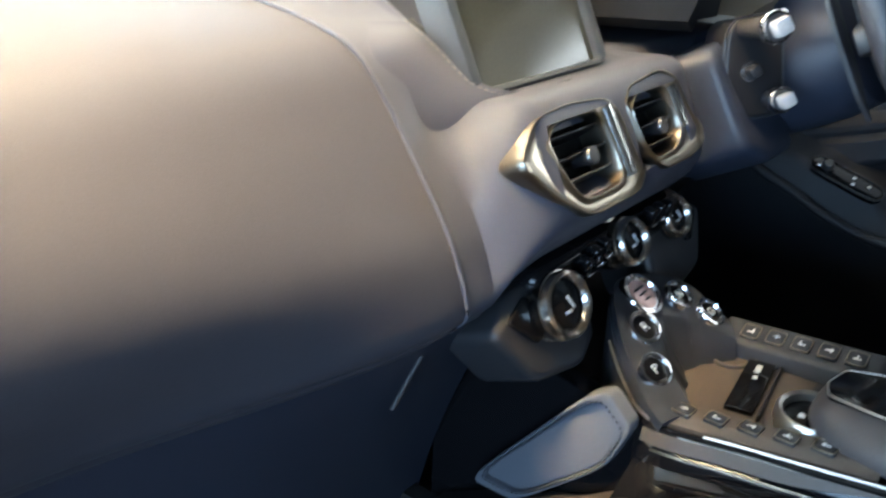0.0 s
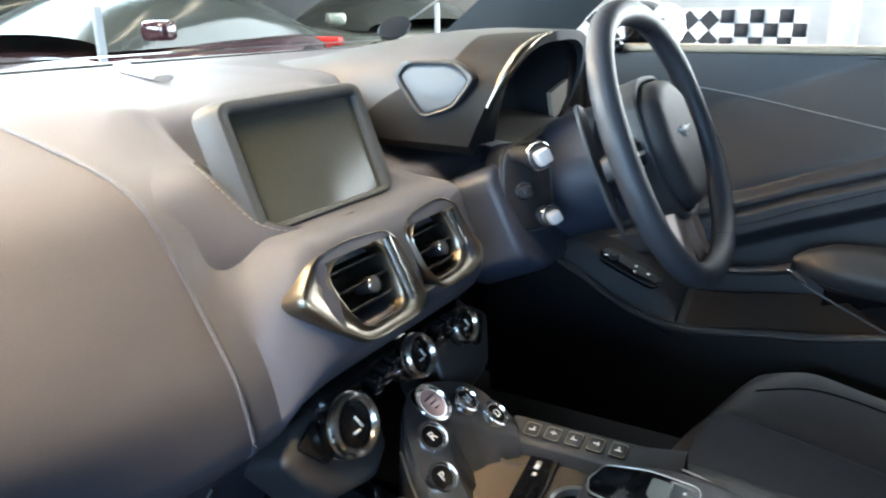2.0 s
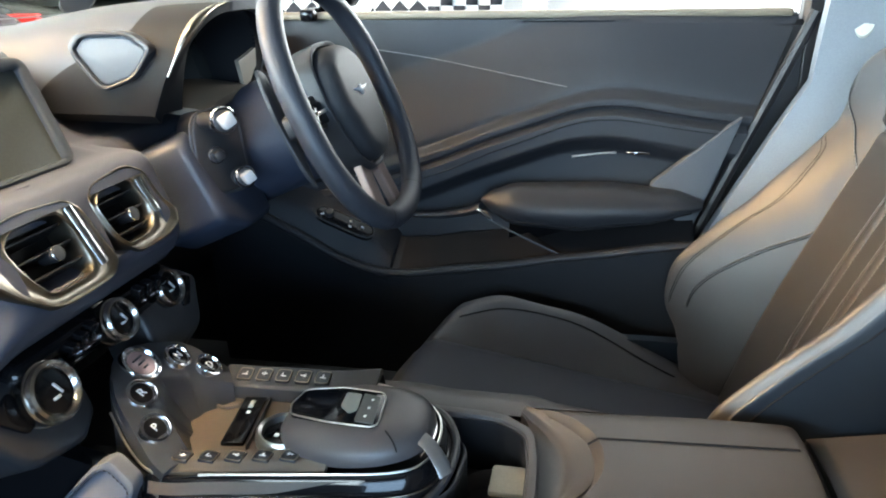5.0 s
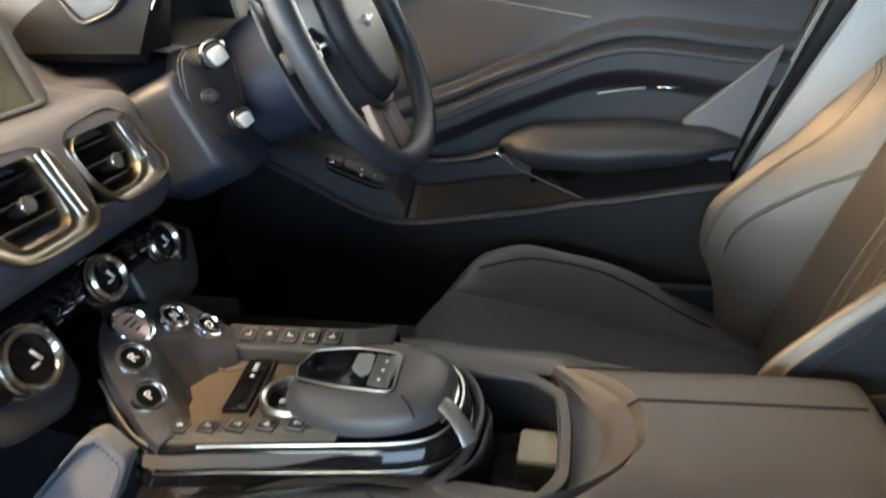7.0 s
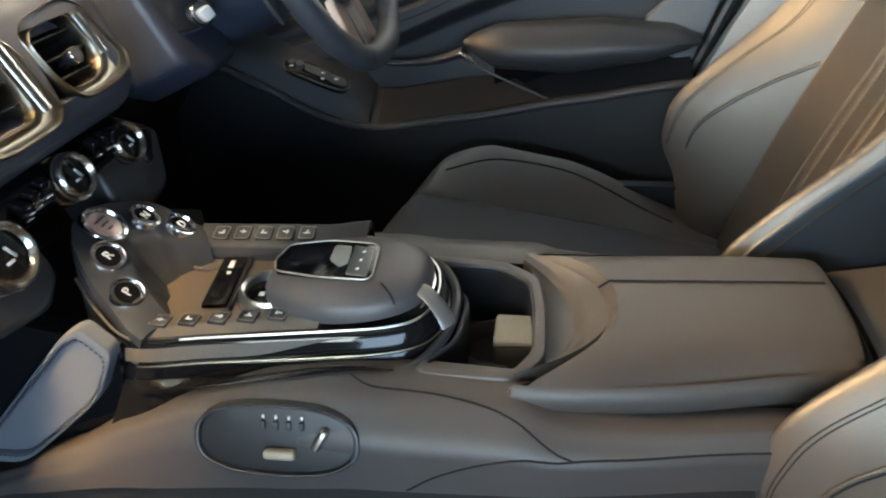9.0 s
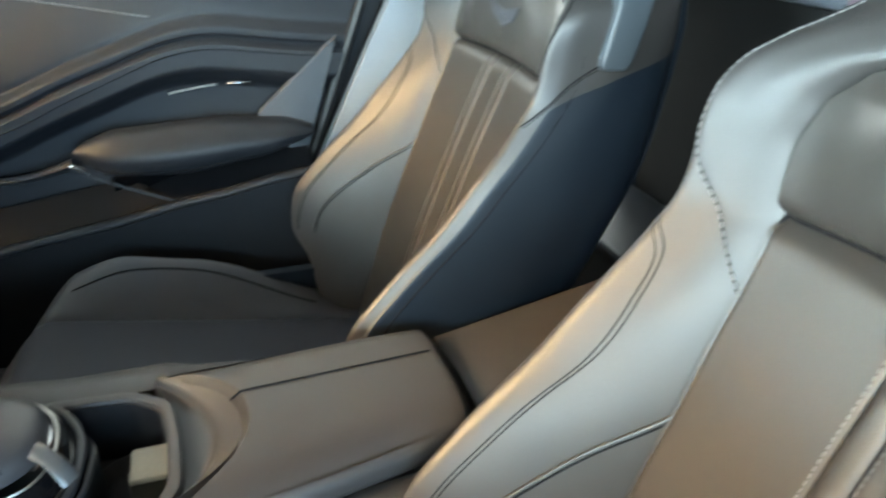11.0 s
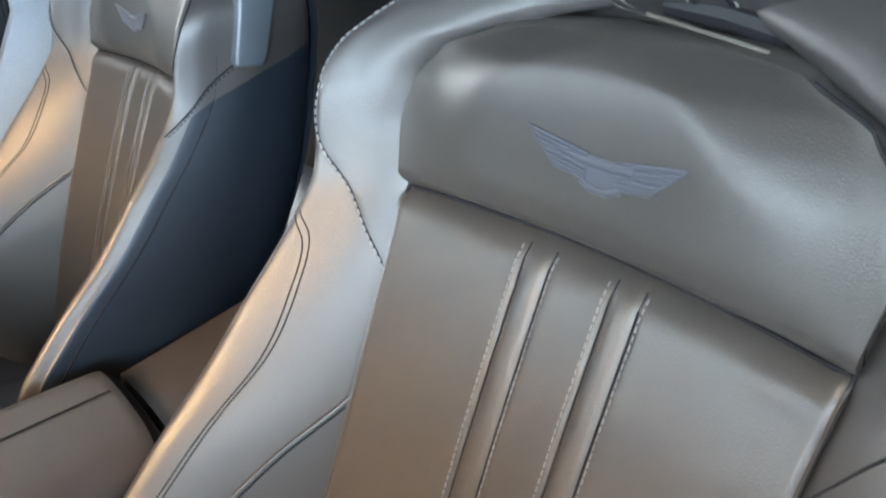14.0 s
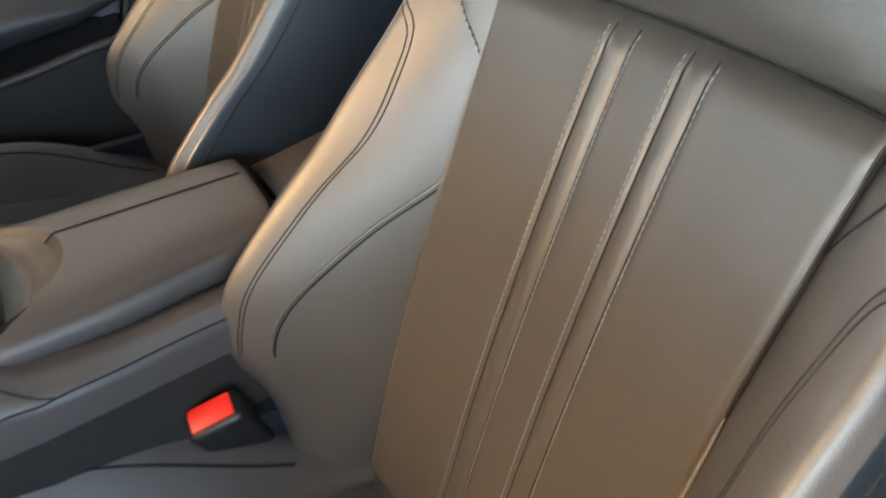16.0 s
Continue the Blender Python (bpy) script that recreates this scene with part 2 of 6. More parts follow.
def stitches(path, length=0.006, gap=0.003, r=0.0007, lift=(0, 0, 0)):
    """A row of single short threads along a path, in one bmesh."""
    bm = bmesh.new()
    p = [Vector(q) + Vector(lift) for q in path]
    acc, start = 0.0, 0.0
    seglen = [0.0]
    for a, b in zip(p, p[1:]):
        seglen.append(seglen[-1] + (b - a).length)

    def at(s):
        for i in range(len(p) - 1):
            if s <= seglen[i + 1]:
                w = (s - seglen[i]) / max(1e-9, seglen[i + 1] - seglen[i])
                return p[i].lerp(p[i + 1], w)
        return p[-1]

    s = 0.0
    while s + length < seglen[-1]:
        a, b = at(s), at(s + length)
        d = (b - a).normalized()
        u = d.orthogonal().normalized()
        w = d.cross(u)
        ra = [bm.verts.new(a + (u * c + w * k) * r) for c, k in ((1, 0), (0, 1), (-1, 0), (0, -1))]
        rb = [bm.verts.new(b + (u * c + w * k) * r) for c, k in ((1, 0), (0, 1), (-1, 0), (0, -1))]
        for k in range(4):
            bm.faces.new((ra[k], ra[(k + 1) % 4], rb[(k + 1) % 4], rb[k]))
        s += length + gap
    return bm


def rounded(pts, r=0.25, n=5):
    """A closed outline with its corners cut round; r: the share of each side that a corner takes."""
    out, m = [], len(pts)
    for i in range(m):
        a, b, c = (Vector((*pts[k % m][:2],)) for k in (i - 1, i, i + 1))
        p, q = b.lerp(a, r), b.lerp(c, r)
        for k in range(n + 1):
            t = k / n
            out.append(p * (1 - t) ** 2 + b * 2 * t * (1 - t) + q * t * t)
    return out

# ---- dashboard ----
# Profiles from the windscreen down to the lower edge, as (y, z).
PROFILE_SIDE = [(0.66, 0.952), (0.48, 0.955), (0.34, 0.944), (0.24, 0.926), (0.17, 0.909), (0.127, 0.889), (0.097, 0.852), (0.070, 0.808), (0.048, 0.770), (0.036, 0.735), (0.032, 0.705), (0.05, 0.690)]
PROFILE_MID = [(0.66, 0.952), (0.48, 0.957), (0.36, 0.953), (0.27, 0.948), (0.215, 0.938), (0.19, 0.900), (0.165, 0.862), (0.10, 0.846), (0.040, 0.848), (0.020, 0.815), (0.004, 0.765), (0.014, 0.738)]
PROFILE_RIGHT = [(0.66, 0.952), (0.48, 0.957), (0.36, 0.955), (0.27, 0.950), (0.24, 0.930), (0.22, 0.90), (0.20, 0.865), (0.17, 0.845), (0.125, 0.84), (0.10, 0.80), (0.09, 0.76), (0.10, 0.735)]


def along(profile, v):
    """The point of a profile at v in 0..1, smooth."""
    n = len(profile) - 1
    i = min(int(v * n), n - 1)
    t = v * n - i
    b, c = Vector(profile[i]), Vector(profile[i + 1])
    a = Vector(profile[i - 1]) if i else b * 2 - c
    d = Vector(profile[i + 2]) if i + 2 <= n else c * 2 - b
    return 0.5 * (2 * b + (c - a) * t + (2 * a - 5 * b + 4 * c - d) * t * t + (3 * b - a - 3 * c + d) * t ** 3)


SEAM_X = -0.212
dashboard = thing("dashboard", "dark blue-grey leather dashboard with curved passenger side", "dashboard")


def dash_left(u, v):
    x = lerp(-0.80, SEAM_X - 0.0015, u)
    y, z = along(PROFILE_SIDE, v)
    s = (SEAM_X - x) / 0.59
    low = smooth(0.3, 1.0, v)
    y += (0.085 * smooth(0.0, 0.62, s) + 0.06 * smooth(0.6, 1.0, s)) * smooth(0.60, 1.0, v) - 0.018 * math.sin(min(1, s * 1.3) * 1.57) * math.sin(3.14159 * min(1, low))
    z += 0.004 * s * low
    return (x, y, z)


part("passenger_panel", sheet(dash_left, 40, 60, (0, 0.012, -0.012)), DASH, dashboard)


def dash_mid(u, v):
    x = lerp(SEAM_X + 0.0015, 0.20, u)
    a, m, r = along(PROFILE_SIDE, v), along(PROFILE_MID, v), along(PROFILE_RIGHT, v)
    sharp = smooth(0.30, 0.36, v) * smooth(0.62, 0.50, v)
    w, k = lerp(smooth(SEAM_X + 0.004, -0.122, x), smooth(-0.131, -0.114, x), sharp), smooth(0.115, 0.175, x)
    t = max(0.0, min(1.0, (x + 0.178) / 0.060))
    w = lerp(w, t * (2 - t), smooth(0.60, 0.72, v))
    p = a.lerp(m, w).lerp(r, k)
    for side in (-1, 1):
        dx, dz = abs(x + 0.012 - side * 0.060) / 0.046, abs(p.y - 0.800) / 0.030
        if p.x < 0.06:
            p.x += 0.050 * smooth(1.0, 0.86, max(dx, dz))
    return (x, p.x, p.y)


part("centre_fascia", sheet(dash_mid, 90, 110, (0, 0.012, -0.012)), FASCIA, dashboard)
part("piping", tube([(SEAM_X, along(PROFILE_SIDE, v / 60).x - 0.001, along(PROFILE_SIDE, v / 60).y + 0.001) for v in range(8, 59)], 0.0020, 8), FASCIA, dashboard, "grey leather piping")


def dash_right(u, v):
    x = lerp(0.20, 0.80, u)
    p = along(PROFILE_RIGHT, v)
    return (x, p.x, p.y)


part("driver_panel", sheet(dash_right, 30, 50, (0, 0.012, -0.012)), DASH, dashboard)


def knee(u, v):
    x = lerp(-0.80, -0.125, u)
    s = (SEAM_X - x) / 0.59
    y = lerp(0.050 + 0.085 * smooth(0.0, 0.62, s) + 0.06 * smooth(0.6, 1.0, s), 0.22, v) + 0.02 * math.sin(3.14 * v)
    return (x, y, lerp(0.695, 0.30, v))


part("glovebox_panel", sheet(knee, 24, 20, (0, 0.01, 0)), NAVY, dashboard)
part("driver_knee_panel", sheet(lambda u, v: (lerp(0.13, 0.78, u), lerp(0.11, 0.36, v), lerp(0.735, 0.42, v)), 12, 12, (0, 0.01, 0.004)), BLACK, dashboard)

part("glovebox_edge", tube([(-0.226, 0.066, 0.668), (-0.233, 0.074, 0.650), (-0.246, 0.084, 0.622)], 0.0022, 8), SATIN, dashboard)

# Leather wing that wraps the lower corner of the display; a black bar behind its edge stands in for the gap's shade.
WING_EDGE = catmull([(-0.1330, 0.150, 0.9045), (-0.1310, 0.132, 0.8935), (-0.1270, 0.113, 0.8775), (-0.1160, 0.090, 0.8570), (-0.085, 0.073, 0.8470), (-0.030, 0.062, 0.8495)], 8)
WING_FOOT = catmull([(-0.1640, 0.165, 0.9080), (-0.1900, 0.138, 0.8965), (-0.2000, 0.118, 0.8790), (-0.1985, 0.104, 0.8430), (-0.150, 0.086, 0.8180), (-0.030, 0.070, 0.8260)], 8)


def wing(u, v):
    i = min(int(u * 40), 39)
    f = u * 40 - i
    a, b = WING_EDGE[i].lerp(WING_EDGE[i + 1], f), WING_FOOT[i].lerp(WING_FOOT[i + 1], f)
    return a.lerp(b, v) + Vector((-0.35, -0.6, 0.7)) * (0.007 * math.sin(3.14159 * v) * smooth(0.0, 0.35, u) * (1 - 0.6 * u))


part("display_wing", sheet(wing, 40, 10, (0.004, 0.008, -0.006)), FASCIA, dashboard, "leather wing below the display")
part("wing_gap_shade", tube([p + Vector((0.005, 0.006, -0.003)) for p in WING_EDGE], lambda t: 0.0065 * (1 - 0.85 * t), 8), BLACK, dashboard, "black bar for the shade in the gap behind the wing")
part("stitching", stitches([Vector(wing(k / 40, 0.10)) + Vector((-0.0004, -0.0008, 0.0012)) for k in range(41)], 0.004, 0.0024, 0.0005), THREAD, dashboard)

# ---- infotainment display ----
display = thing("infotainment_display", "switched-off tablet display in a grey leather-look housing", "display")
_tilt = frame_of((0.0, -0.93, 0.37), (1, 0, 0))
_sm = Matrix.Translation((-0.024, 0.112, 0.901)) @ _tilt
_o = rounded([(-0.102, -0.060), (0.102, -0.060), (0.102, 0.060), (-0.102, 0.060)], 0.12, 6)
_i = rounded([(-0.088, -0.053), (0.088, -0.053), (0.088, 0.047), (-0.088, 0.047)], 0.03, 6)


def housing_shell():
    """A soft-edged frame that widens towards its back."""
    rings = []
    for w, z in ((-0.26, -0.024), (-0.24, -0.016), (-0.18, -0.008), (-0.06, -0.0015), (0.12, 0.0030), (0.35, 0.0042), (0.75, 0.0036), (0.93, 0.0020), (1.0, -0.0005), (1.0, -0.018)):
        rings.append([_sm @ Vector((lerp(a[0], b[0], w), lerp(a[1], b[1], w), z)) for a, b in zip(_o, _i)])
    bm = bmesh.new()
    rows = [[bm.verts.new(p) for p in r] for r in rings]
    n = len(_o)
    for a, b in zip(rows, rows[1:]):
        for k in range(n):
            bm.faces.new((a[k], a[(k + 1) % n], b[(k + 1) % n], b[k]))
    bm.faces.new(rows[0][::-1])
    return bm


part("housing", housing_shell(), mat("display_housing_grey", (0.030, 0.037, 0.046), 0.62, grain=0.08), display)
part("screen", plate(_i, 0.02, _sm @ Matrix.Translation((0, 0, -0.004))), SCREEN, display, "dark glossy screen")

# ---- centre air vents ----
vents = thing("centre_air_vents", "pair of dark chrome framed air vents", "air vent")
_vm = Matrix.Translation((-0.012, 0.016, 0.80)) @ frame_of((0, -0.927, 0.375), (1, 0, 0))
VENTS = (
    ([(-0.153, 0.012), (-0.122, 0.040), (-0.080, 0.045), (-0.018, 0.040), (-0.002, 0.026), (0.004, -0.010), (0.012, -0.034), (-0.006, -0.048), (-0.085, -0.048), (-0.122, -0.024)],
     [(-0.108, 0.020), (-0.094, 0.031), (-0.070, 0.032), (-0.038, 0.030), (-0.030, 0.020), (-0.026, -0.004), (-0.026, -0.024), (-0.034, -0.032), (-0.086, -0.032), (-0.100, -0.008)], -0.066),
    ([(0.008, 0.030), (0.024, 0.043), (0.086, 0.049), (0.112, 0.036), (0.118, 0.004), (0.136, -0.019), (0.128, -0.034), (0.100, -0.041), (0.044, -0.041), (0.016, -0.014)],
     [(0.018, 0.020), (0.028, 0.031), (0.072, 0.034), (0.082, 0.028), (0.090, 0.002), (0.088, -0.012), (0.080, -0.021), (0.066, -0.026), (0.034, -0.026), (0.024, -0.010)], 0.055),
)


def vent_frame(outer, inner, m):
    """A moulded frame: a narrow rolled outer edge, a broad dished face and an inner lip."""
    bm = bmesh.new()
    n = len(outer)
    rows = []
    for w, z in ((0, -0.030), (0, -0.003), (0.02, 0.0005), (0.06, 0.0030), (0.12, 0.0035), (0.18, 0.0022), (0.30, 0.0006), (0.60, -0.0008), (0.80, 0.0004), (0.90, 0.0026), (0.96, 0.0022), (1.0, -0.001), (1.0, -0.026)):
        rows.append([bm.verts.new((lerp(a[0], b[0], w), lerp(a[1], b[1], w), z)) for a, b in zip(outer, inner)])
    for a, b in zip(rows, rows[1:]):
        for k in range(n):
            bm.faces.new((a[k], a[(k + 1) % n], b[(k + 1) % n], b[k]))
    bmesh.ops.transform(bm, matrix=m, verts=bm.verts)
    return bm


for outer, inner, mid in VENTS:
    o, i = rounded(outer, 0.30, 6), rounded(inner, 0.30, 6)
    part("bezel", vent_frame(o, i, _vm), DARKCHROME, vents)
    part("duct", plate([((q[0] - mid) * 1.04 + mid, q[1] * 1.08) for q in i], 0.004, _vm @ Matrix.Translation((0, 0, -0.026))), MATTBLACK, vents)
    for k in range(3):
        part("slat", box(0.080, 0.024, 0.0025, 0.0008, 1, _vm @ Matrix.Translation((mid, 0.018 - 0.018 * k, -0.016)) @ pose(0, 0, 0, 75)), BLACK, vents)
    tab = part("tab", lathe([(0.0070, -0.016), (0.0070, -0.004), (0.0078, -0.003), (0.0078, 0.003), (0.0070, 0.0045), (0.0050, 0.0048)], 24, _vm @ Matrix.Translation((mid + 0.012, -0.002, -0.004))), SATIN, vents, "round thumb tab of the slats")
    part("tab_ring", lathe([(0.0080, 0.0), (0.0083, 0.0006), (0.0080, 0.0012)], 24, _vm @ Matrix.Translation((mid + 0.012, -0.002, -0.001)), False), DIALCHROME, tab)
for a, b in (((-0.016, 0.032), (-0.008, -0.030)), ((0.098, 0.030), (0.104, -0.010))):
    part("post", tube([_vm @ Vector((lerp(a[0], b[0], k / 8), lerp(a[1], b[1], k / 8), 0.0005)) for k in range(9)], 0.0062, 10, False, 0.55, _vm.to_3x3() @ Vector((0, 0, 1))), DIALCHROME, vents, "bright post beside the slats")

# ---- climate panel ----
climate = thing("climate_panel", "gloss black climate control bar with three chrome dials", "control panel")
part("bar", box(0.26, 0.05, 0.040, 0.012, 3, pose(-0.008, 0.046, 0.700, 14)), GLOSS, climate)


def dial(c, r, depth, parent):
    m = Matrix.Translation(c) @ frame_of((-0.06, -0.93, 0.36))
    d = part("dial", lathe([(r * 1.10, -depth), (r * 1.14, -depth * 0.66), (r * 1.08, -depth * 0.56), (r * 0.95, -depth * 0.54), (r * 0.95, -depth * 0.46), (r * 1.06, -depth * 0.43), (r * 1.07, -depth * 0.22), (r * 1.00, -depth * 0.20), (r * 1.00, -depth * 0.14), (r * 1.04, -depth * 0.12), (r * 1.00, -0.001), (r * 0.90, 0.0008), (r * 0.78, -0.0015), (r * 0.72, -0.006)], 48, m), DIALCHROME, parent, "dark chrome ribbed dial")
    part("dial_face", lathe([(r * 0.76, -0.006), (r * 0.72, -0.0045), (r * 0.3, -0.003)], 36, m), GLOSS, d)
    part("dial_mark", box(r * 0.09, r * 0.46, 0.001, 0, 1, m @ Matrix.Translation((r * 0.12, r * 0.05, -0.0026)) @ pose(0, 0, 0, 0, 0, 25)), MARK, d)
    part("dial_mark", box(r * 0.30, r * 0.09, 0.001, 0, 1, m @ Matrix.Translation((-r * 0.08, -r * 0.20, -0.0024))), MARK, d)
    return d


dial((-0.118, 0.001, 0.688), 0.0275, 0.040, climate)
dial((-0.005, 0.005, 0.706), 0.0215, 0.040, climate)
dial((0.102, 0.014, 0.696), 0.0215, 0.040, climate)

# ---- instrument binnacle ----
binnacle = thing("instrument_binnacle", "grey leather instrument cowl with dark opening", "instrument cowl")


def hood(u, v):
    """An arch over the instruments; u from the inboard foot over the top, v from the rear lip to the windscreen."""
    a = lerp(3.14159, 0, u)
    c = math.copysign(abs(math.cos(a)) ** 0.62, math.cos(a))
    s = abs(math.sin(a)) ** 0.75
    y = lerp(0.012, 0.50, v) + 0.055 * (1 - s) * (1 - v)
    w = lerp(0.150, 0.18, v)
    h = lerp(0.128, 0.07, smooth(0.15, 1, v))
    return (0.352 + w * c, y, lerp(0.872, 0.885, v) + h * s)




def rim_edge(u):
    """Where the black inner side of the cowl gives way to leather."""
    return lerp(0.36, 0.150, smooth(0, 0.26, u)) * smooth(0.48, 0.38, u)


part("hood", sheet(lambda u, v: hood(u, lerp(rim_edge(u), 1, v)), 70, 30, lambda p: ((0.352 - p.x) * 0.10, 0.002, -0.012)), COWL, binnacle)
part("hood_inner_side", sheet(lambda u, v: hood(u * 0.475, lerp(0, rim_edge(u * 0.475) + 0.0005, v)), 40, 8, lambda p: ((0.352 - p.x) * 0.10, 0.002, -0.012)), MATTBLACK, binnacle, "black plastic side of the opening")


def opening(u, y):
    """The narrow arch round the instruments."""
    a = lerp(3.14159, 0, u)
    c = math.copysign(abs(math.cos(a)) ** 0.7, math.cos(a))
    s = abs(math.sin(a)) ** 0.75
    return Vector((0.352 + 0.108 * c, y + 0.020 * (1 - s), 0.874 + 0.118 * s))


part("rear_face", sheet(lambda u, v: Vector(hood(u, 0)).lerp(opening(u, 0.034), v), 60, 6, (0, 0.004, 0)), MATTBLACK, binnacle, "black rear face of the cowl")
part("tunnel", sheet(lambda u, v: opening(u, lerp(0.034, 0.14, v)), 50, 8, (0, 0.001, 0.002)), BLACK, binnacle)
part("lip", tube([Vector(hood(k / 60, 0.0)) + Vector((0.001, -0.002, 0.0)) for k in range(5, 28)], lambda t: 0.0016 + 0.0050 * math.sin(3.14159 * t) ** 2, 10), mat("bronze_strip", (0.55, 0.45, 0.34), 0.22, metal=1.0), binnacle, "bright bronze edge strip")
part("cowl_fin", plate([(0.395, 0.917), (0.455, 0.930), (0.452, 0.905), (0.428, 0.885), (0.408, 0.880)], 0.006, Matrix(((1, 0, 0, 0), (0, 0, -1, 0.045), (0, 1, 0, 0), (0, 0, 0, 1)))), TAN, binnacle, "tan angular fin inside the cowl")
part("instrument_display", box(0.22, 0.012, 0.105, 0.004, 2, pose(0.352, 0.135, 0.915, -18)), SCREEN, binnacle)
part("lower_shroud", sheet(lambda u, v: (lerp(0.25, 0.46, u), lerp(0.026, 0.14, v), 0.872 + 0.012 * v + 0.012 * math.sin(3.14 * u)), 16, 8, (0, 0, -0.01)), mat("brown_cowl_edge", (0.16, 0.125, 0.09), 0.5, grain=0.1), binnacle, "pale lower edge of the cowl")
_bs = Matrix.Translation((0.1985, 0.108, 0.935)) @ frame_of((-1, 0, 0.10), (0, -1, 0))
_po = rounded([(-0.062, 0.018), (-0.046, 0.036), (0.020, 0.038), (0.052, 0.018), (0.026, -0.018), (-0.020, -0.034)], 0.25, 5)
_pi = [(q[0] * 0.86, q[1] * 0.84) for q in _po]
part("side_panel_frame", ring_plate(_po, _pi, 0.012, _bs, 0.003), SATIN, binnacle)
part("side_panel", plate(_pi, 0.010, _bs @ Matrix.Translation((0, 0, -0.001)), 0.004), mat("pale_trim_panel", (0.050, 0.060, 0.074), 0.55, grain=0.1), binnacle, "pale grey inset side panel")
part("side_skirt", sheet(lambda u, v: (0.204, lerp(0.100, 0.34, u), lerp(0.905, lerp(0.872, 0.90, u), v)), 20, 10, (0.01, 0, 0)), BLACK, binnacle)

# ---- steering ----
WHEEL = mat("wheel_leather", (0.03, 0.033, 0.042), 0.48, grain=0.2, scale=900, weave=True)
wheel = thing("steering_wheel", "dark blue leather squared-off steering wheel", "steering wheel")
_wm = Matrix.Translation((0.375, -0.123, 0.866)) @ frame_of((0, -math.cos(radians(24)), math.sin(radians(24))), (1, 0, 0))
_rim = []
for k in range(120):
    a = 6.283185 * k / 120
    c, s = math.cos(a), math.sin(a)
    x = 0.172 * math.copysign(abs(c) ** 0.82, c)
    y = 0.168 * math.copysign(abs(s) ** 0.88, s)
    if s < 0:
        x *= 1 - 0.10 * abs(s) ** 2
    _rim.append(_wm @ Vector((x, y, 0)))
part("rim", tube(_rim, 0.0158, 16, True, 1.0, (0, -1, 0)), WHEEL, wheel)
for k in (22, 38, 82, 98):
    d = (_rim[k + 1] - _rim[k - 1]).normalized()
    part("rim_seam", lathe([(0.0161, -0.0006), (0.0161, 0.0006)], 20, Matrix.Translation(_rim[k]) @ frame_of(d), False), DARKTHREAD, wheel)
_hub = rounded([(-0.066, 0.055), (-0.03, 0.076), (0.03, 0.076), (0.066, 0.055), (0.074, 0.0), (0.050, -0.066), (0.02, -0.088), (-0.02, -0.088), (-0.050, -0.066), (-0.074, 0.0)], 0.3, 4)
part("airbag_cover", plate(_hub, 0.07, _wm @ Matrix.Translation((0, 0.002, 0.022)), 0.022, 6), mat("airbag_leather", (0.020, 0.020, 0.023), 0.62, grain=0.2, scale=900, weave=True), wheel)
part("hub_ring", ring_plate([(q[0] * 1.12, q[1] * 1.12) for q in _hub], [(q[0] * 1.03, q[1] * 1.03) for q in _hub], 0.03, _wm @ Matrix.Translation((0, 0.002, -0.004)), 0.004), SATIN, wheel)
for s in (1, -1):
    part("side_spoke", plate(rounded([(s * 0.064, 0.030), (s * 0.166, 0.016), (s * 0.168, -0.012), (s * 0.066, -0.018)], 0.15, 3), 0.014, _wm @ Matrix.Translation((0, 0, -0.014)), 0.003), BLACK, wheel)
    pod = part("switch_pod", plate(rounded([(s * 0.076, 0.018), (s * 0.112, 0.014), (s * 0.112, -0.010), (s * 0.076, -0.012)], 0.2, 3), 0.006, _wm @ Matrix.Translation((0, 0, -0.008)), 0.002), GLOSS, wheel)
    for j in range(3):
        part("wheel_switch", box(0.010, 0.005, 0.002, 0.0006, 1, _wm @ Matrix.Translation((s * (0.083 + 0.011 * j), 0.004, -0.006))), SILVER, pod)
part("lower_spoke", plate(rounded([(-0.040, -0.060), (0.040, -0.060), (0.052, -0.158), (0.022, -0.162), (0.016, -0.10), (-0.016, -0.10), (-0.022, -0.162), (-0.052, -0.158)], 0.12, 3), 0.012, _wm @ Matrix.Translation((0, 0, -0.010)), 0.003), mat("bronze_spoke", (0.30, 0.22, 0.19), 0.42, metal=0.7), wheel, "satin bronze lower spoke")
_em = _wm @ Matrix.Translation((-0.004, 0.006, 0.0245))
part("wheel_emblem", plate([(-0.030, 0.006), (-0.006, 0.000), (-0.004, -0.005), (0.004, -0.005), (0.006, 0.000), (0.030, 0.006), (0.006, 0.006), (0.004, 0.009), (-0.004, 0.009), (-0.006, 0.006)], 0.002, _em), mat("pale_silver", (0.55, 0.55, 0.55), 0.4, metal=0.3), wheel, "plain chrome wing shape")
for s in (1, -1):
    blade = [(s * 0.092, 0.075), (s * 0.112, 0.085), (s * 0.126, 0.02), (s * 0.120, -0.05), (s * 0.105, -0.085), (s * 0.098, -0.03)]
    part("shift_paddle", plate(rounded(blade, 0.25, 4), 0.005, _wm @ Matrix.Translation((0, 0, -0.052)), 0.0015), SATIN, wheel)
CRYSTAL = mat("crystal_tip", (0.55, 0.54, 0.54), 0.16, coat=1.0, spec=0.8)
column = thing("steering_column", "dark column shroud with three crystal-tipped stalks", "steering column")
part("shroud", lathe([(0.078, -0.27), (0.080, -0.10), (0.074, -0.062), (0.06, -0.056)], 40, _wm @ Matrix.Scale(1.15, 4, (1, 0, 0))), NAVY, column)
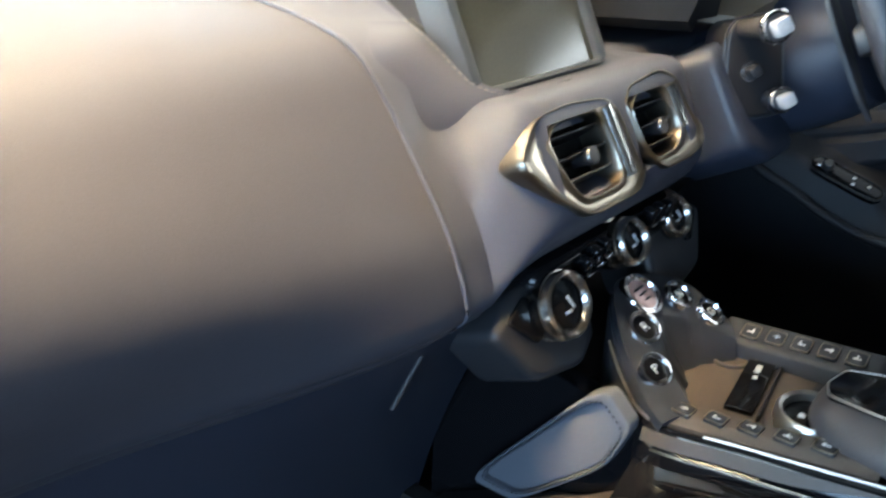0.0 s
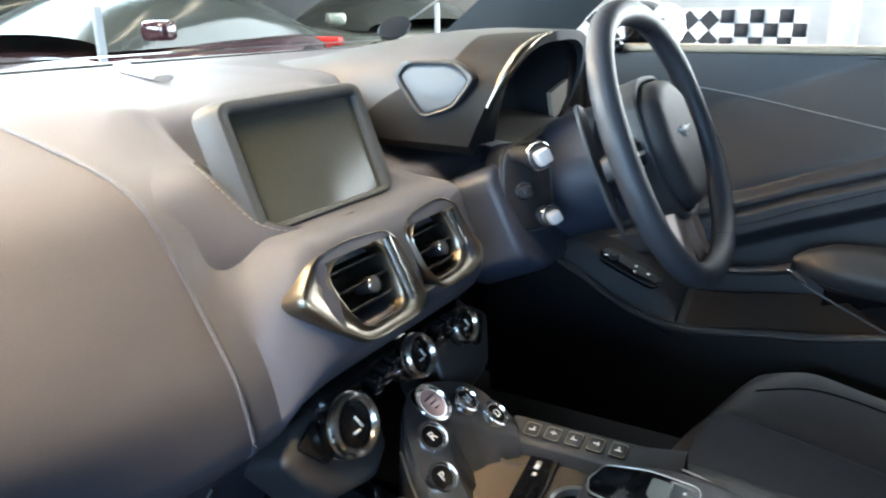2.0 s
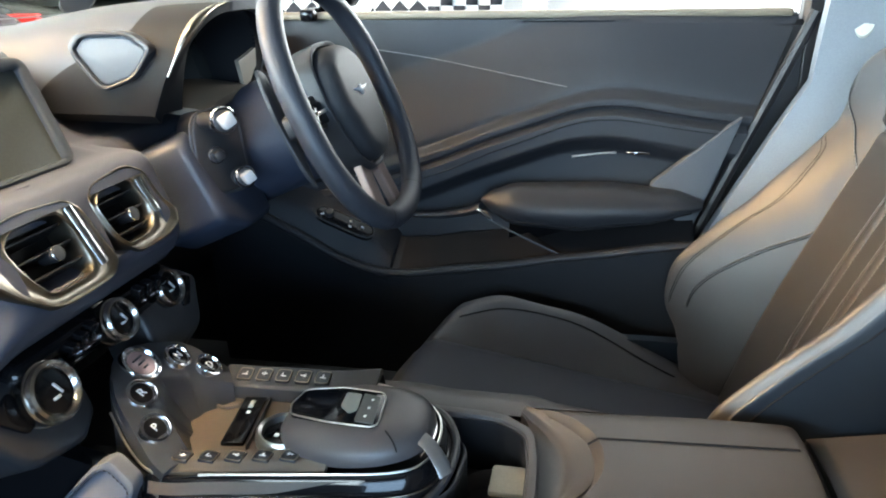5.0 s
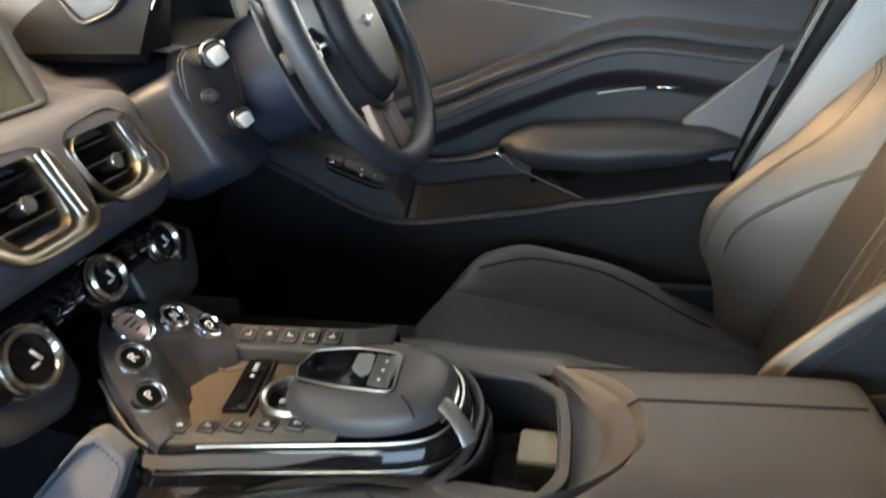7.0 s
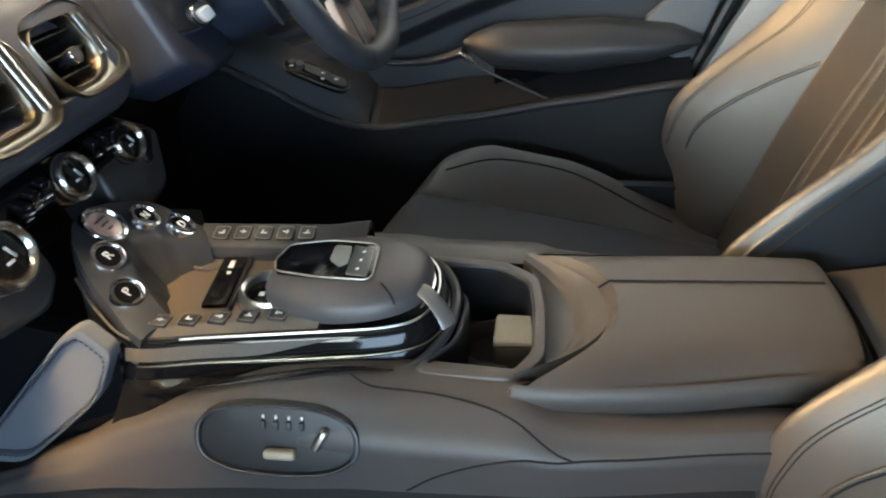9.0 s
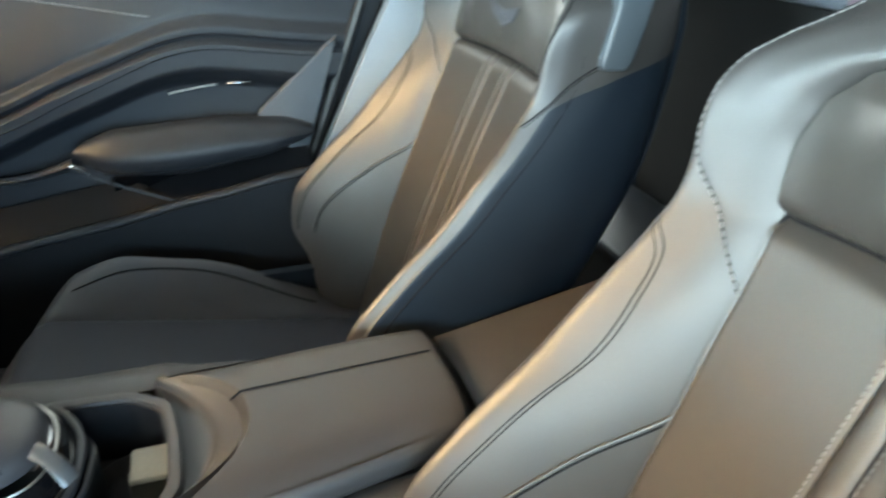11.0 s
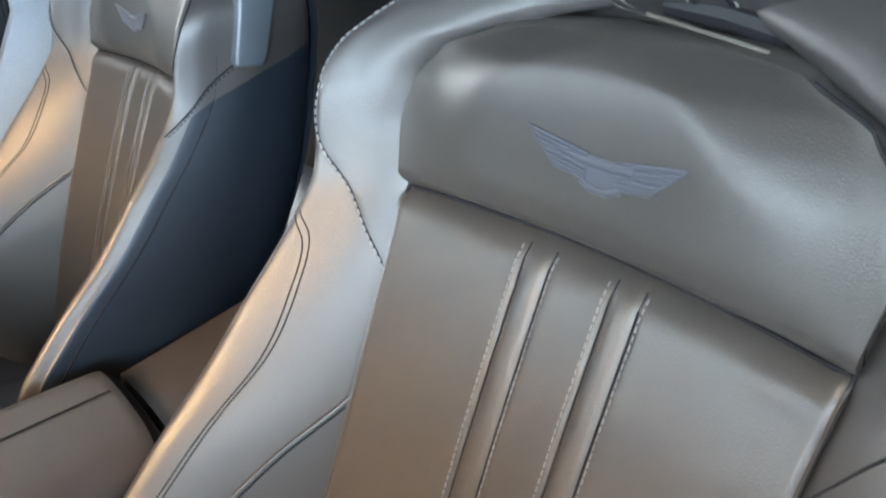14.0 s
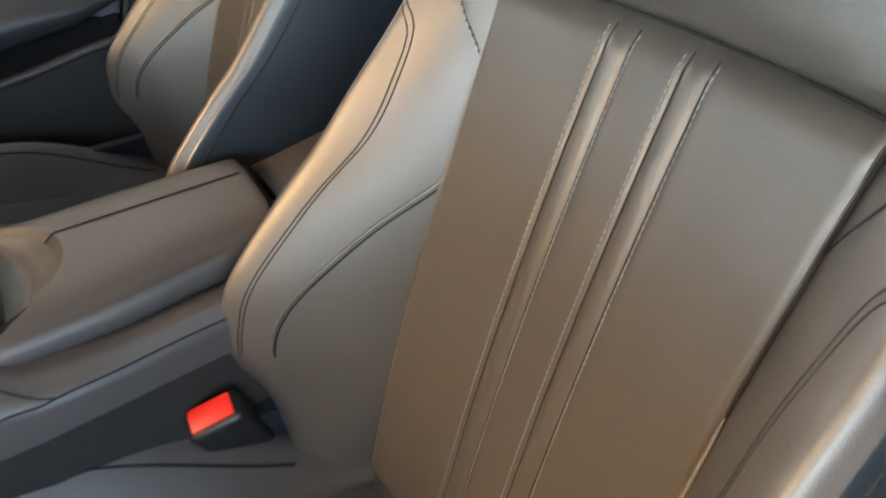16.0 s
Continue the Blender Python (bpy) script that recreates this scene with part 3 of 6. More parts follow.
part("switch_housing", plate(rounded([(-0.185, 0.055), (-0.06, 0.07), (-0.05, -0.085), (-0.13, -0.085), (-0.178, -0.06)], 0.2, 4), 0.09, _wm @ Matrix.Translation((0, -0.005, -0.150)), 0.012), NAVY, column)
_pl = Matrix.Translation((0.228, 0.002, 0.826)) @ frame_of((-0.60, -0.72, 0.12), (0.77, -0.64, 0))
_pe = rounded([(-0.030, 0.048), (0.030, 0.054), (0.036, -0.050), (-0.010, -0.054), (-0.034, -0.030)], 0.3, 6)
part("stalk_plate", plate(_pe, 0.05, _pl, 0.004), BLACK, column, "black plate that carries the stalks")
part("plate_edge", tube([_pl @ Vector((q[0] * 1.02, q[1] * 1.02, -0.004)) for q in _pe], 0.0016, 6, True), SATIN, column)
for c, r in (((0.181, -0.035, 0.873), 0.013), ((0.222, 0.002, 0.822), 0.009), ((0.22, -0.035, 0.796), 0.011)):
    m = Matrix.Translation(c) @ frame_of((-0.60, -0.72, 0.12))
    st = part("stalk", lathe([(r * 0.75, -0.075), (r * 0.8, -0.02), (r * 1.15, -0.016), (r * 1.15, -0.004), (r * 0.9, -0.002)], 20, m), SATIN, column)
    part("stalk_collar", lathe([(r * 1.2, -0.010), (r * 1.3, -0.008), (r * 1.3, -0.005), (r * 1.2, -0.003)], 24, m), CHROME, st)
    part("stalk_tip", box(r * 1.35, r * 1.35, 0.016, r * 0.3, 2, m @ Matrix.Translation((0, 0, 0.003)) @ pose(0, 0, 0, 0, 0, 20)), CRYSTAL if r != 0.009 else SATIN, st, "faceted bright tip")

# ---- centre console ----
console = thing("centre_console", "black centre console with button rows and gloss edging", "centre console")


def deck_z(y):
    """The deck climbs a little towards the rear."""
    return 0.590 + 0.06 * (-0.055 - max(-0.33, min(0.02, y)))


DECK = [q.to_2d() for q in catmull([(-0.094, -0.060, 0), (-0.089, -0.133, 0), (-0.082, -0.215, 0), (-0.074, -0.285, 0), (-0.056, -0.313, 0), (-0.014, -0.320, 0), (0.030, -0.308, 0), (0.064, -0.272, 0), (0.086, -0.215, 0), (0.094, -0.150, 0), (0.097, -0.055, 0), (0.060, -0.006, 0), (0.000, 0.012, 0), (-0.060, -0.012, 0)], 6, True)]


def deck_ring(out, drop):
    """The deck's outline grown outwards and let down."""
    n, pts = len(DECK), []
    for k, q in enumerate(DECK):
        t = (DECK[(k + 1) % n] - DECK[k - 1]).normalized()
        p = q + Vector((-t.y, t.x)) * -out
        pts.append(Vector((p.x, p.y, deck_z(p.y) - drop)))
    return pts


def loft(rings, cap_top=False, cap_foot=False):
    """A skin over closed rings with the same number of points."""
    bm = bmesh.new()
    rows = [[bm.verts.new(p) for p in r] for r in rings]
    n = len(rows[0])
    for a, b in zip(rows, rows[1:]):
        for k in range(n):
            bm.faces.new((a[k], a[(k + 1) % n], b[(k + 1) % n], b[k]))
    if cap_top:
        bm.faces.new(rows[0])
    if cap_foot:
        bm.faces.new(rows[-1][::-1])
    return bm


TRAY = mat("bronze_tray", (0.080, 0.065, 0.054), 0.48, grain=0.1)
ARCH = mat("console_plastic", (0.026, 0.029, 0.036), 0.34, grain=0.08)
part("gloss_surround", loft([deck_ring(-0.004, 0.006), deck_ring(-0.002, 0.001), deck_ring(0.002, 0.0), deck_ring(0.005, 0.003), deck_ring(0.0085, 0.017), deck_ring(0.0110, 0.0182), deck_ring(0.0125, 0.021), deck_ring(0.0150, 0.034), deck_ring(0.019, 0.050), deck_ring(0.018, 0.085)], False, True), GLOSS, console, "piano black surround")
part("deck_floor", loft([deck_ring(-0.003, 0.012), deck_ring(-0.002, 0.020)], True), SATIN, console)
part("chrome_glint_line", tube(deck_ring(0.0012, -0.0006)[4:66], 0.0013, 6), SILVER, console, "thin bright edge line")
_strip = [q.lerp(p, w) for q, p, w in zip(deck_ring(0.0098, 0.0150)[0:16], deck_ring(0.0060, 0.0040)[0:16], [smooth(8, 15, k) for k in range(16)])]
part("edge_strip", sheet(lambda u, v: deck_ring(0.0062, 0.0038)[round(u * 15)].lerp(_strip[round(u * 15)], v), 15, 3, (0.004, 0, -0.002)), TRAY, console, "brown satin strip below the edge line")
# Metal wire standing in for the highlight along the gloss ledge.
part("chrome_glint_line", tube(deck_ring(0.0120, 0.0182)[1:26], 0.0007, 6), DARKCHROME, console)
part("storage_tray", sheet(lambda u, v: (lerp(-0.066, 0.060, u), lerp(-0.030, -0.200, v), 0.5835 + 0.010 * smooth(0.12, 0.0, u) ** 2), 24, 16, (0, 0, -0.004)), TRAY, console, "brownish storage tray floor")
part("tray_wall", tube(catmull([(0.044, -0.052, 0.585), (0.034, -0.066, 0.585), (0.038, -0.082, 0.585), (0.057, -0.092, 0.585)], 6), 0.0022, 8), TRAY, console)


def left_strip(u, v):
    y = lerp(-0.062, -0.226, u)
    x = lerp(-0.0925, -0.0785, smooth(-0.06, -0.24, y) * 0.5 + 0.5 * u)
    return (x + lerp(0.0, 0.028, min(1, v / 0.8)), y, deck_z(y) + 0.0015 + 0.0045 * smooth(0.0, 0.35, v) - 0.014 * smooth(0.80, 1.0, v))


part("key_strip", sheet(left_strip, 20, 16, (0, 0, -0.006)), TRAY, console)


def right_rail(u, v):
    y = lerp(-0.052, -0.232, u)
    x = table([(0, 0.098), (0.16, 0.093), (0.25, 0.089), (0.66, 0.062), (0.72, 0.0595), (1.0, 0.0570)], v)
    z = table([(0, 0.586), (0.16, 0.6055), (0.25, 0.6075), (0.66, 0.5985), (0.72, 0.5960), (1.0, 0.5835)], v)
    return (x + 0.012 * smooth(0.75, 1.0, u) * (1 - v), y, z + 0.004 * u)


part("switch_rail", sheet(right_rail, 20, 30, (0, 0, -0.008)), SATIN, console)


def console_key(m, k):
    key = part("switch_key", box(0.0175, 0.0165, 0.004, 0.0014, 2, m), SATIN, console)
    part("key_frame", ring_plate(rounded([(-0.0088, -0.0083), (0.0088, -0.0083), (0.0088, 0.0083), (-0.0088, 0.0083)], 0.2, 3), rounded([(-0.0080, -0.0075), (0.0080, -0.0075), (0.0080, 0.0075), (-0.0080, 0.0075)], 0.2, 3), 0.001, m @ Matrix.Translation((0, 0, 0.0021)), 0.0003), DARKCHROME, key)
    part("key_mark", box(0.0016, 0.0066, 0.0006, 0, 1, m @ Matrix.Translation((0.002 * (k % 2) - 0.001, 0, 0.0021))), MARK, key)
    part("key_mark", box(0.0050, 0.0016, 0.0006, 0, 1, m @ Matrix.Translation((0.001, 0.0017 * (k % 3) - 0.0017, 0.0022))), MARK, key)


for k in range(5):
    console_key(pose(0.0755, -0.078 - 0.0232 * k, 0.6036 + 0.0008 * k, 0, -18.5, 0), k)
    y = -0.082 - 0.0265 * k
    x, _, z = left_strip((y + 0.062) / -0.164, 0.46)
    console_key(pose(x, y, z + 0.0004, 0, 0, -4) @ Matrix.Scale(0.86, 4, (1, 0, 0)), k + 1)
part("power_socket_cover", box(0.088, 0.024, 0.005, 0.0015, 2, pose(0.012, -0.104, 0.5858, 0, 0, 8)), GLOSS, console)
part("cover_mark", box(0.014, 0.005, 0.0006, 0, 1, pose(0.040, -0.100, 0.5886, 0, 0, 8)), MARK, console)
part("cover_mark", box(0.005, 0.004, 0.0006, 0, 1, pose(0.024, -0.103, 0.5886, 0, 0, 8)), MARK, console)
part("tray_divider", box(0.090, 0.0024, 0.006, 0.0008, 2, pose(0.010, -0.121, 0.5866, 0, 0, 8)), SATIN, console)

# Raised head that bows round the front of the tray and carries the start button and the gear buttons.
HEAD_LINE = catmull([(-0.0845, -0.082, 0.5945), (-0.0760, -0.066, 0.6005), (-0.0600, -0.0465, 0.6140), (-0.0415, -0.0250, 0.6400), (0.0, -0.0010, 0.6490), (0.0420, -0.0170, 0.6370), (0.0620, -0.0420, 0.6175), (0.0740, -0.0600, 0.6030)], 8)


def head_fn_console(u, v):
    f = u * (len(HEAD_LINE) - 1)
    i = min(int(f), len(HEAD_LINE) - 2)
    c = HEAD_LINE[i].lerp(HEAD_LINE[i + 1], f - i)
    t = HEAD_LINE[i + 1] - HEAD_LINE[i]
    out = Vector((-t.y, t.x, 0)).normalized()
    rise = smooth(0.596, 0.640, c.z)
    if v < 0.22:
        k = v / 0.22
        return c + out * lerp(0.030, 0.024 - 0.008 * (1 - rise), k) + Vector((0, 0, lerp(0.560 - c.z, 0.012 * rise, k)))
    if v < 0.62:
        k = (v - 0.22) / 0.40
        return c + out * lerp(0.024 - 0.008 * (1 - rise), -0.020, k) + Vector((0, 0, lerp(0.012, -0.017, k) * rise + 0.003 * math.sin(3.14159 * k)))
    k = (v - 0.62) / 0.38
    foot = c - out * (0.030 + 0.018 * rise)
    top = c - out * 0.020 + Vector((0, 0, -0.017 * rise))
    return Vector((lerp(top.x, foot.x, k), lerp(top.y, foot.y, k), lerp(top.z, min(top.z, 0.5770), k ** 0.8)))


part("button_arch", sheet(head_fn_console, 64, 36, (0, 0.004, -0.012)), ARCH, console, "dark curved head that carries the buttons")
part("chrome_glint_line", tube(catmull([(-0.064, -0.004, 0.632), (-0.079, -0.026, 0.611), (-0.090, -0.046, 0.597), (-0.0945, -0.062, 0.591)], 6), 0.0013, 6), SILVER, console)


def button(c, n, r, parent, face, name="gear_button"):
    m = Matrix.Translation(c) @ frame_of(n)
    b = part(name, lathe([(r * 1.12, -0.014), (r * 1.12, -0.001), (r * 1.04, 0.0024), (r * 0.90, 0.0028), (r * 0.84, 0.0006)], 36, m), CHROME, parent, "chrome-rimmed push button")
    part("button_face", lathe([(r * 0.86, -0.004), (r * 0.84, 0.0004), (r * 0.5, 0.0012), (r * 0.1, 0.0013)], 32, m), face, b)
    return b, m


def letter(text, size, m):
    """One raised letter, as a bmesh."""
    cu = bpy.data.curves.new("letter", "FONT")
    cu.body, cu.size, cu.extrude, cu.align_x, cu.align_y, cu.resolution_u = text, size, 0.0003, "CENTER", "CENTER", 3
    ob = bpy.data.objects.new("letter", cu)
    me = bpy.data.meshes.new_from_object(ob)
    bm = bmesh.new()
    bm.from_mesh(me)
    bpy.data.objects.remove(ob)
    bpy.data.meshes.remove(me)
    bmesh.ops.transform(bm, matrix=m, verts=bm.verts)
    return bm


sb, sm = button((0, -0.001, 0.6515), (0, -0.62, 0.78), 0.0205, console, mat("crystal_face", (0.74, 0.50, 0.46), 0.22, metal=0.5), "start_button")
for k in range(3):
    part("button_mark", box(0.016 - 0.004 * k, 0.0020, 0.0008, 0, 1, sm @ Matrix.Translation((0, 0.006 - 0.006 * k, 0.0016))), BLACK, sb)
for c, nx, text in (((-0.0415, -0.0255, 0.6425), -0.30, "R"), ((-0.0600, -0.0470, 0.6165), -0.30, "P"), ((0.0420, -0.0175, 0.6395), 0.10, "N"), ((0.0620, -0.0420, 0.6195), 0.10, "D")):
    gb, gm = button(c, (nx * 0.6, -0.62, 0.78), 0.0148, console, GLOSS)
    part("button_letter", letter(text, 0.0125, gm @ Matrix.Translation((0, 0, 0.0017))), MARK, gb)

# Hand rest with touch pad and rotary dial.
RESTL = mat("hand_rest_leather", (0.064, 0.058, 0.060), 0.42, grain=0.15, scale=800, weave=True)


def rest_fn(u, v):
    """u round the outline, v from the foot to the crown."""
    a = 6.283185 * u
    c, s = math.cos(a), math.sin(a)
    w = max(0.0, math.cos(1.5708 * v)) ** 0.42
    x = 0.063 * math.copysign(abs(c) ** 0.72, c) * (1 - 0.10 * max(0.0, -s) - 0.12 * max(0.0, s)) * w
    y = -0.2385 + 0.0765 * math.copysign(abs(s) ** 0.78, s) * w
    lip = smooth(-0.205, -0.165, y)
    return (x - 0.010, y, deck_z(y) + 0.002 + 0.006 * lip + (0.026 - 0.004 * lip) * math.sin(1.5708 * v) ** 0.8)


part("hand_rest", sheet(rest_fn, 72, 26), RESTL, console, "leather-covered rounded hand rest")
part("rest_seam", tube([Vector(rest_fn(0.605 + 0.0, 0.20 + 0.50 * k / 12)) + Vector((-0.0004, 0, 0.0006)) for k in range(13)], 0.0008, 6), DARKTHREAD, console)
_pad = rounded([(-0.030, -0.176), (-0.012, -0.170), (0.014, -0.177), (0.021, -0.215), (0.013, -0.263), (-0.046, -0.268), (-0.040, -0.215)], 0.20, 5)
_padm = Matrix.Translation((0, -0.22, 0.6310)) @ pose(0, 0, 0, -3.0, -2.0) @ Matrix.Translation((0, 0.22, 0))
part("touch_surface", plate(_pad, 0.012, _padm, 0.0015), GLOSS, console, "gloss black touch pad")
part("touch_edge", tube([_padm @ Vector((q[0], q[1], -0.0004)) for q in _pad], 0.0008, 6, True), SILVER, console)
part("touch_key", plate(rounded([(0.010, -0.240), (0.004, -0.259), (-0.042, -0.263), (-0.038, -0.243)], 0.08, 3), 0.002, _padm @ Matrix.Translation((0, 0, 0.0010)), 0.0006), mat("dark_grey_key", (0.06, 0.064, 0.062), 0.35), console)
part("touch_key", plate(rounded([(0.011, -0.221), (0.009, -0.238), (-0.020, -0.241), (-0.026, -0.234), (-0.014, -0.222)], 0.2, 3), 0.002, _padm @ Matrix.Translation((0, 0, 0.0008)), 0.0006), mat("grey_key", (0.16, 0.175, 0.165), 0.4), console)
for k in range(3):
    part("key_mark", box(0.003, 0.0026, 0.0005, 0, 1, _padm @ Matrix.Translation((-0.002 - 0.014 * k, -0.252, 0.0012))), MARK, console)
part("rotary_dial", lathe([(0.0235, -0.016), (0.0265, -0.012), (0.0285, -0.002), (0.0275, 0.006), (0.0250, 0.009), (0.0222, 0.007), (0.0210, -0.002)], 48, Matrix.Translation((-0.027, -0.166, 0.600)) @ pose(0, 0, 0, 4, -4)), SILVER, console, "satin silver rotary dial")
part("dial_top", lathe([(0.0215, -0.004), (0.0205, 0.001), (0.010, 0.002)], 32, Matrix.Translation((-0.027, -0.166, 0.600)) @ pose(0, 0, 0, 4, -4)), GLOSS, console)
part("dial_mark", box(0.006, 0.005, 0.0008, 0, 1, pose(-0.031, -0.160, 0.6025)), MARK, console)
part("rear_hoop", tube(catmull([(0.066, -0.282, 0.592), (0.050, -0.314, 0.588), (0.008, -0.333, 0.586), (-0.044, -0.333, 0.584), (-0.082, -0.318, 0.580), (-0.100, -0.295, 0.574)], 6), 0.0045, 8), SATIN, console)
part("hoop_clip", tube(catmull([(-0.030, -0.300, 0.6185), (-0.040, -0.315, 0.6160), (-0.050, -0.328, 0.6060), (-0.055, -0.335, 0.5940)], 6), 0.0080, 10, False, 0.28, (-0.45, -0.5, 0.7)), mat("satin_grey_clip", (0.16, 0.155, 0.15), 0.34, metal=0.3), console, "satin clip behind the hand rest")
part("rear_chrome", tube(catmull([(-0.050, -0.309, 0.6075), (-0.014, -0.3165, 0.6085), (0.024, -0.306, 0.6085), (0.046, -0.286, 0.6080)], 6), 0.0016, 6), CHROME, console)

# Cup holder behind the deck.
_cupo = rounded([(-0.104, -0.305), (-0.060, -0.338), (0.010, -0.342), (0.062, -0.300), (0.086, -0.285), (0.080, -0.372), (0.052, -0.408), (0.0, -0.416), (-0.072, -0.418), (-0.106, -0.398)], 0.25, 5)
_cup = [((q[0] + 0.012) * 0.86 - 0.012, (q[1] + 0.362) * 0.80 - 0.362) for q in _cupo]
part("cup_rim", ring_plate(_cupo, _cup, 0.03, Matrix.Translation((0, 0, 0.5790)), 0.003), CONSL, console)
part("cup_well", ring_plate([(q[0], q[1]) for q in _cup], [((q[0] + 0.012) * 0.97 - 0.012, (q[1] + 0.362) * 0.97 - 0.362) for q in _cup], 0.08, Matrix.Translation((0, 0, 0.577))), BLACK, console)
CUPMAT = mat("brown_rubber_mat", (0.095, 0.076, 0.068), 0.6, grain=0.2)
part("cup_floor", plate(_cup, 0.006, Matrix.Translation((0, 0, 0.514))), CUPMAT, console, "brown rubber cup holder mat")
part("cup_ring", lathe([(0.030, 0.0), (0.032, 0.016), (0.034, 0.018), (0.038, 0.016), (0.040, 0.0)], 36, Matrix.Translation((0.012, -0.368, 0.513)), False), CUPMAT, console)
part("cup_divider", box(0.046, 0.042, 0.040, 0.004, 2, pose(0.000, -0.389, 0.530)), mat("olive_rubber", (0.045, 0.040, 0.030), 0.6, grain=0.2), console)
part("divider_cap", box(0.045, 0.041, 0.007, 0.003, 2, pose(0.000, -0.389, 0.5525)), TAN, console, "pale cap of the cup divider")


# Leather flanks and carpeted tunnel.
def flank_edge(y):
    """The upper edge of the flank: how far out and how high."""
    return (table([(-0.74, 0.092), (-0.50, 0.118), (-0.43, 0.116), (-0.40, 0.104), (-0.31, 0.101), (-0.26, 0.109), (-0.20, 0.118), (-0.128, 0.130), (-0.06, 0.136), (0.16, 0.140)], y),
            table([(-0.74, 0.556), (-0.50, 0.560), (-0.43, 0.566), (-0.40, 0.579), (-0.31, 0.581), (-0.26, 0.584), (-0.20, 0.581), (-0.128, 0.564), (-0.069, 0.540), (-0.004, 0.505), (0.064, 0.474), (0.16, 0.43)], y))


def flank_low(y):
    return table([(-0.74, 0.50), (-0.45, 0.512), (-0.27, 0.504), (-0.20, 0.497), (-0.06, 0.482), (0.05, 0.462), (0.14, 0.42)], y)


def flank_fn(side):
    def f(u, v):
        y = lerp(0.14, -0.74, u)
        x, top = flank_edge(y)
        far = 0.157 - 0.034 * smooth(-0.40, -0.64, y)
        x = lerp(x, far, math.sin(min(1, v * 1.7) * 1.5708) ** 0.85) + 0.003 * v
        return (side * x, y, lerp(top, flank_low(y), v ** 1.25) + 0.004 * math.sin(3.14159 * min(1, v * 4)) * smooth(0, 0.25, v))
    return f


for side in (-1, 1):
    part("flank_panel", sheet(flank_fn(side), 70, 22, (-side * 0.02, 0, -0.004)), CONSL, console, "grey leather console flank")
    part("tunnel_carpet", sheet(lambda u, v: (side * (0.153 + 0.012 * v - 0.034 * smooth(-0.40, -0.64, lerp(0.20, -0.78, u))), lerp(0.20, -0.78, u), lerp(flank_low(lerp(0.20, -0.78, u)) + 0.006, 0.24, v)), 24, 8, (-side * 0.02, 0, 0)), CARPET, console, "black carpeted tunnel side")


def flank_line(rows):
    return [flank_fn(-1)((0.14 - q.x) / 0.88, q.y) for q in catmull([(a, b, 0) for a, b in rows], 5)]


part("flank_seam", tube(flank_line([(-0.262, 0.02), (-0.285, 0.10), (-0.340, 0.13), (-0.385, 0.20), (-0.420, 0.34), (-0.442, 0.46)]), 0.0010, 6), DARKTHREAD, console)
part("flank_seam", tube(flank_line([(-0.312, 0.98), (-0.340, 0.78), (-0.384, 0.58), (-0.440, 0.46), (-0.485, 0.42), (-0.54, 0.40), (-0.62, 0.40)]), 0.0010, 6), DARKTHREAD, console)
part("gloss_flank", sheet(lambda u, v: deck_ring(0.0155, 0.030)[round(u * 26)].lerp(Vector((-flank_edge(lerp(-0.050, -0.318, u))[0] - 0.002, lerp(-0.050, -0.318, u), flank_edge(lerp(-0.050, -0.318, u))[1] - 0.003)), v), 26, 6, (0.008, 0, -0.008)), GLOSS, console)
part("side_blade", tube(catmull([(-0.123, -0.075, 0.556), (-0.123, -0.13, 0.569), (-0.119, -0.19, 0.580), (-0.110, -0.25, 0.586), (-0.104, -0.295, 0.583)], 6), lambda t: 0.0008 + 0.004 * math.sin(3.14 * t), 8, False, 0.4), GLOSS, console)

# Knee pad beside the console head.
kneepad = thing("knee_pad", "light grey leather knee pad with a stitched raised border", "knee pad")
_km = Matrix.Translation((-0.126, 0.0, 0.55)) @ frame_of((-0.99, -0.06, 0.13), (0, -1, 0))
_ko = rounded([(-0.100, -0.070), (-0.045, -0.072), (0.040, 0.000), (0.060, 0.046), (0.036, 0.070), (0.016, 0.060)], 0.25, 6)
_kc = (-0.002, -0.005)
_ki = [(lerp(q[0], _kc[0], 0.13), lerp(q[1], _kc[1], 0.16)) for q in _ko]
PADL = mat("knee_pad_leather", (0.10, 0.112, 0.135), 0.48, grain=0.15, scale=800, weave=True)
part("border", ring_plate(_ko, _ki, 0.014, _km, 0.004), PADL, kneepad)
part("panel", plate(_ki, 0.010, _km @ Matrix.Translation((0, 0, -0.001)), 0.003), PADL, kneepad)
part("stitching", stitches([_km @ Vector((lerp(q[0], _kc[0], 0.11), lerp(q[1], _kc[1], 0.13), 0.0036)) for q in _ko + _ko[:1]], 0.003, 0.002, 0.0005), DARKTHREAD, kneepad)
part("lower_cheek", sheet(lambda u, v: (lerp(-0.106, -0.132, v), lerp(0.16, -0.055, u), lerp(0.64 - 0.05 * u, 0.42, v)), 16, 16, (0.02, 0, 0)), GLOSS, console)

# Seat switch plate on the flank.
switches = thing("seat_switch_panel", "oval black seat switch plate with satin switches", "switch panel")
_pm = Matrix.Translation((-0.1590, -0.209, 0.5500)) @ frame_of((-0.94, -0.02, 0.34), (0, -1, 0))
_so = [Vector((0.068 * math.copysign(abs(math.cos(a)) ** 0.8, math.cos(a)), 0.030 * math.copysign(abs(math.sin(a)) ** 0.75, math.sin(a)))) for a in [6.283185 * k / 48 for k in range(48)]]
part("surround", ring_plate(_so, [q * 0.93 for q in _so], 0.012, _pm, 0.002), SATIN, switches)
part("plate", plate([q * 0.94 for q in _so], 0.010, _pm @ Matrix.Translation((0, 0, -0.002)), 0.002), BLACK, switches)
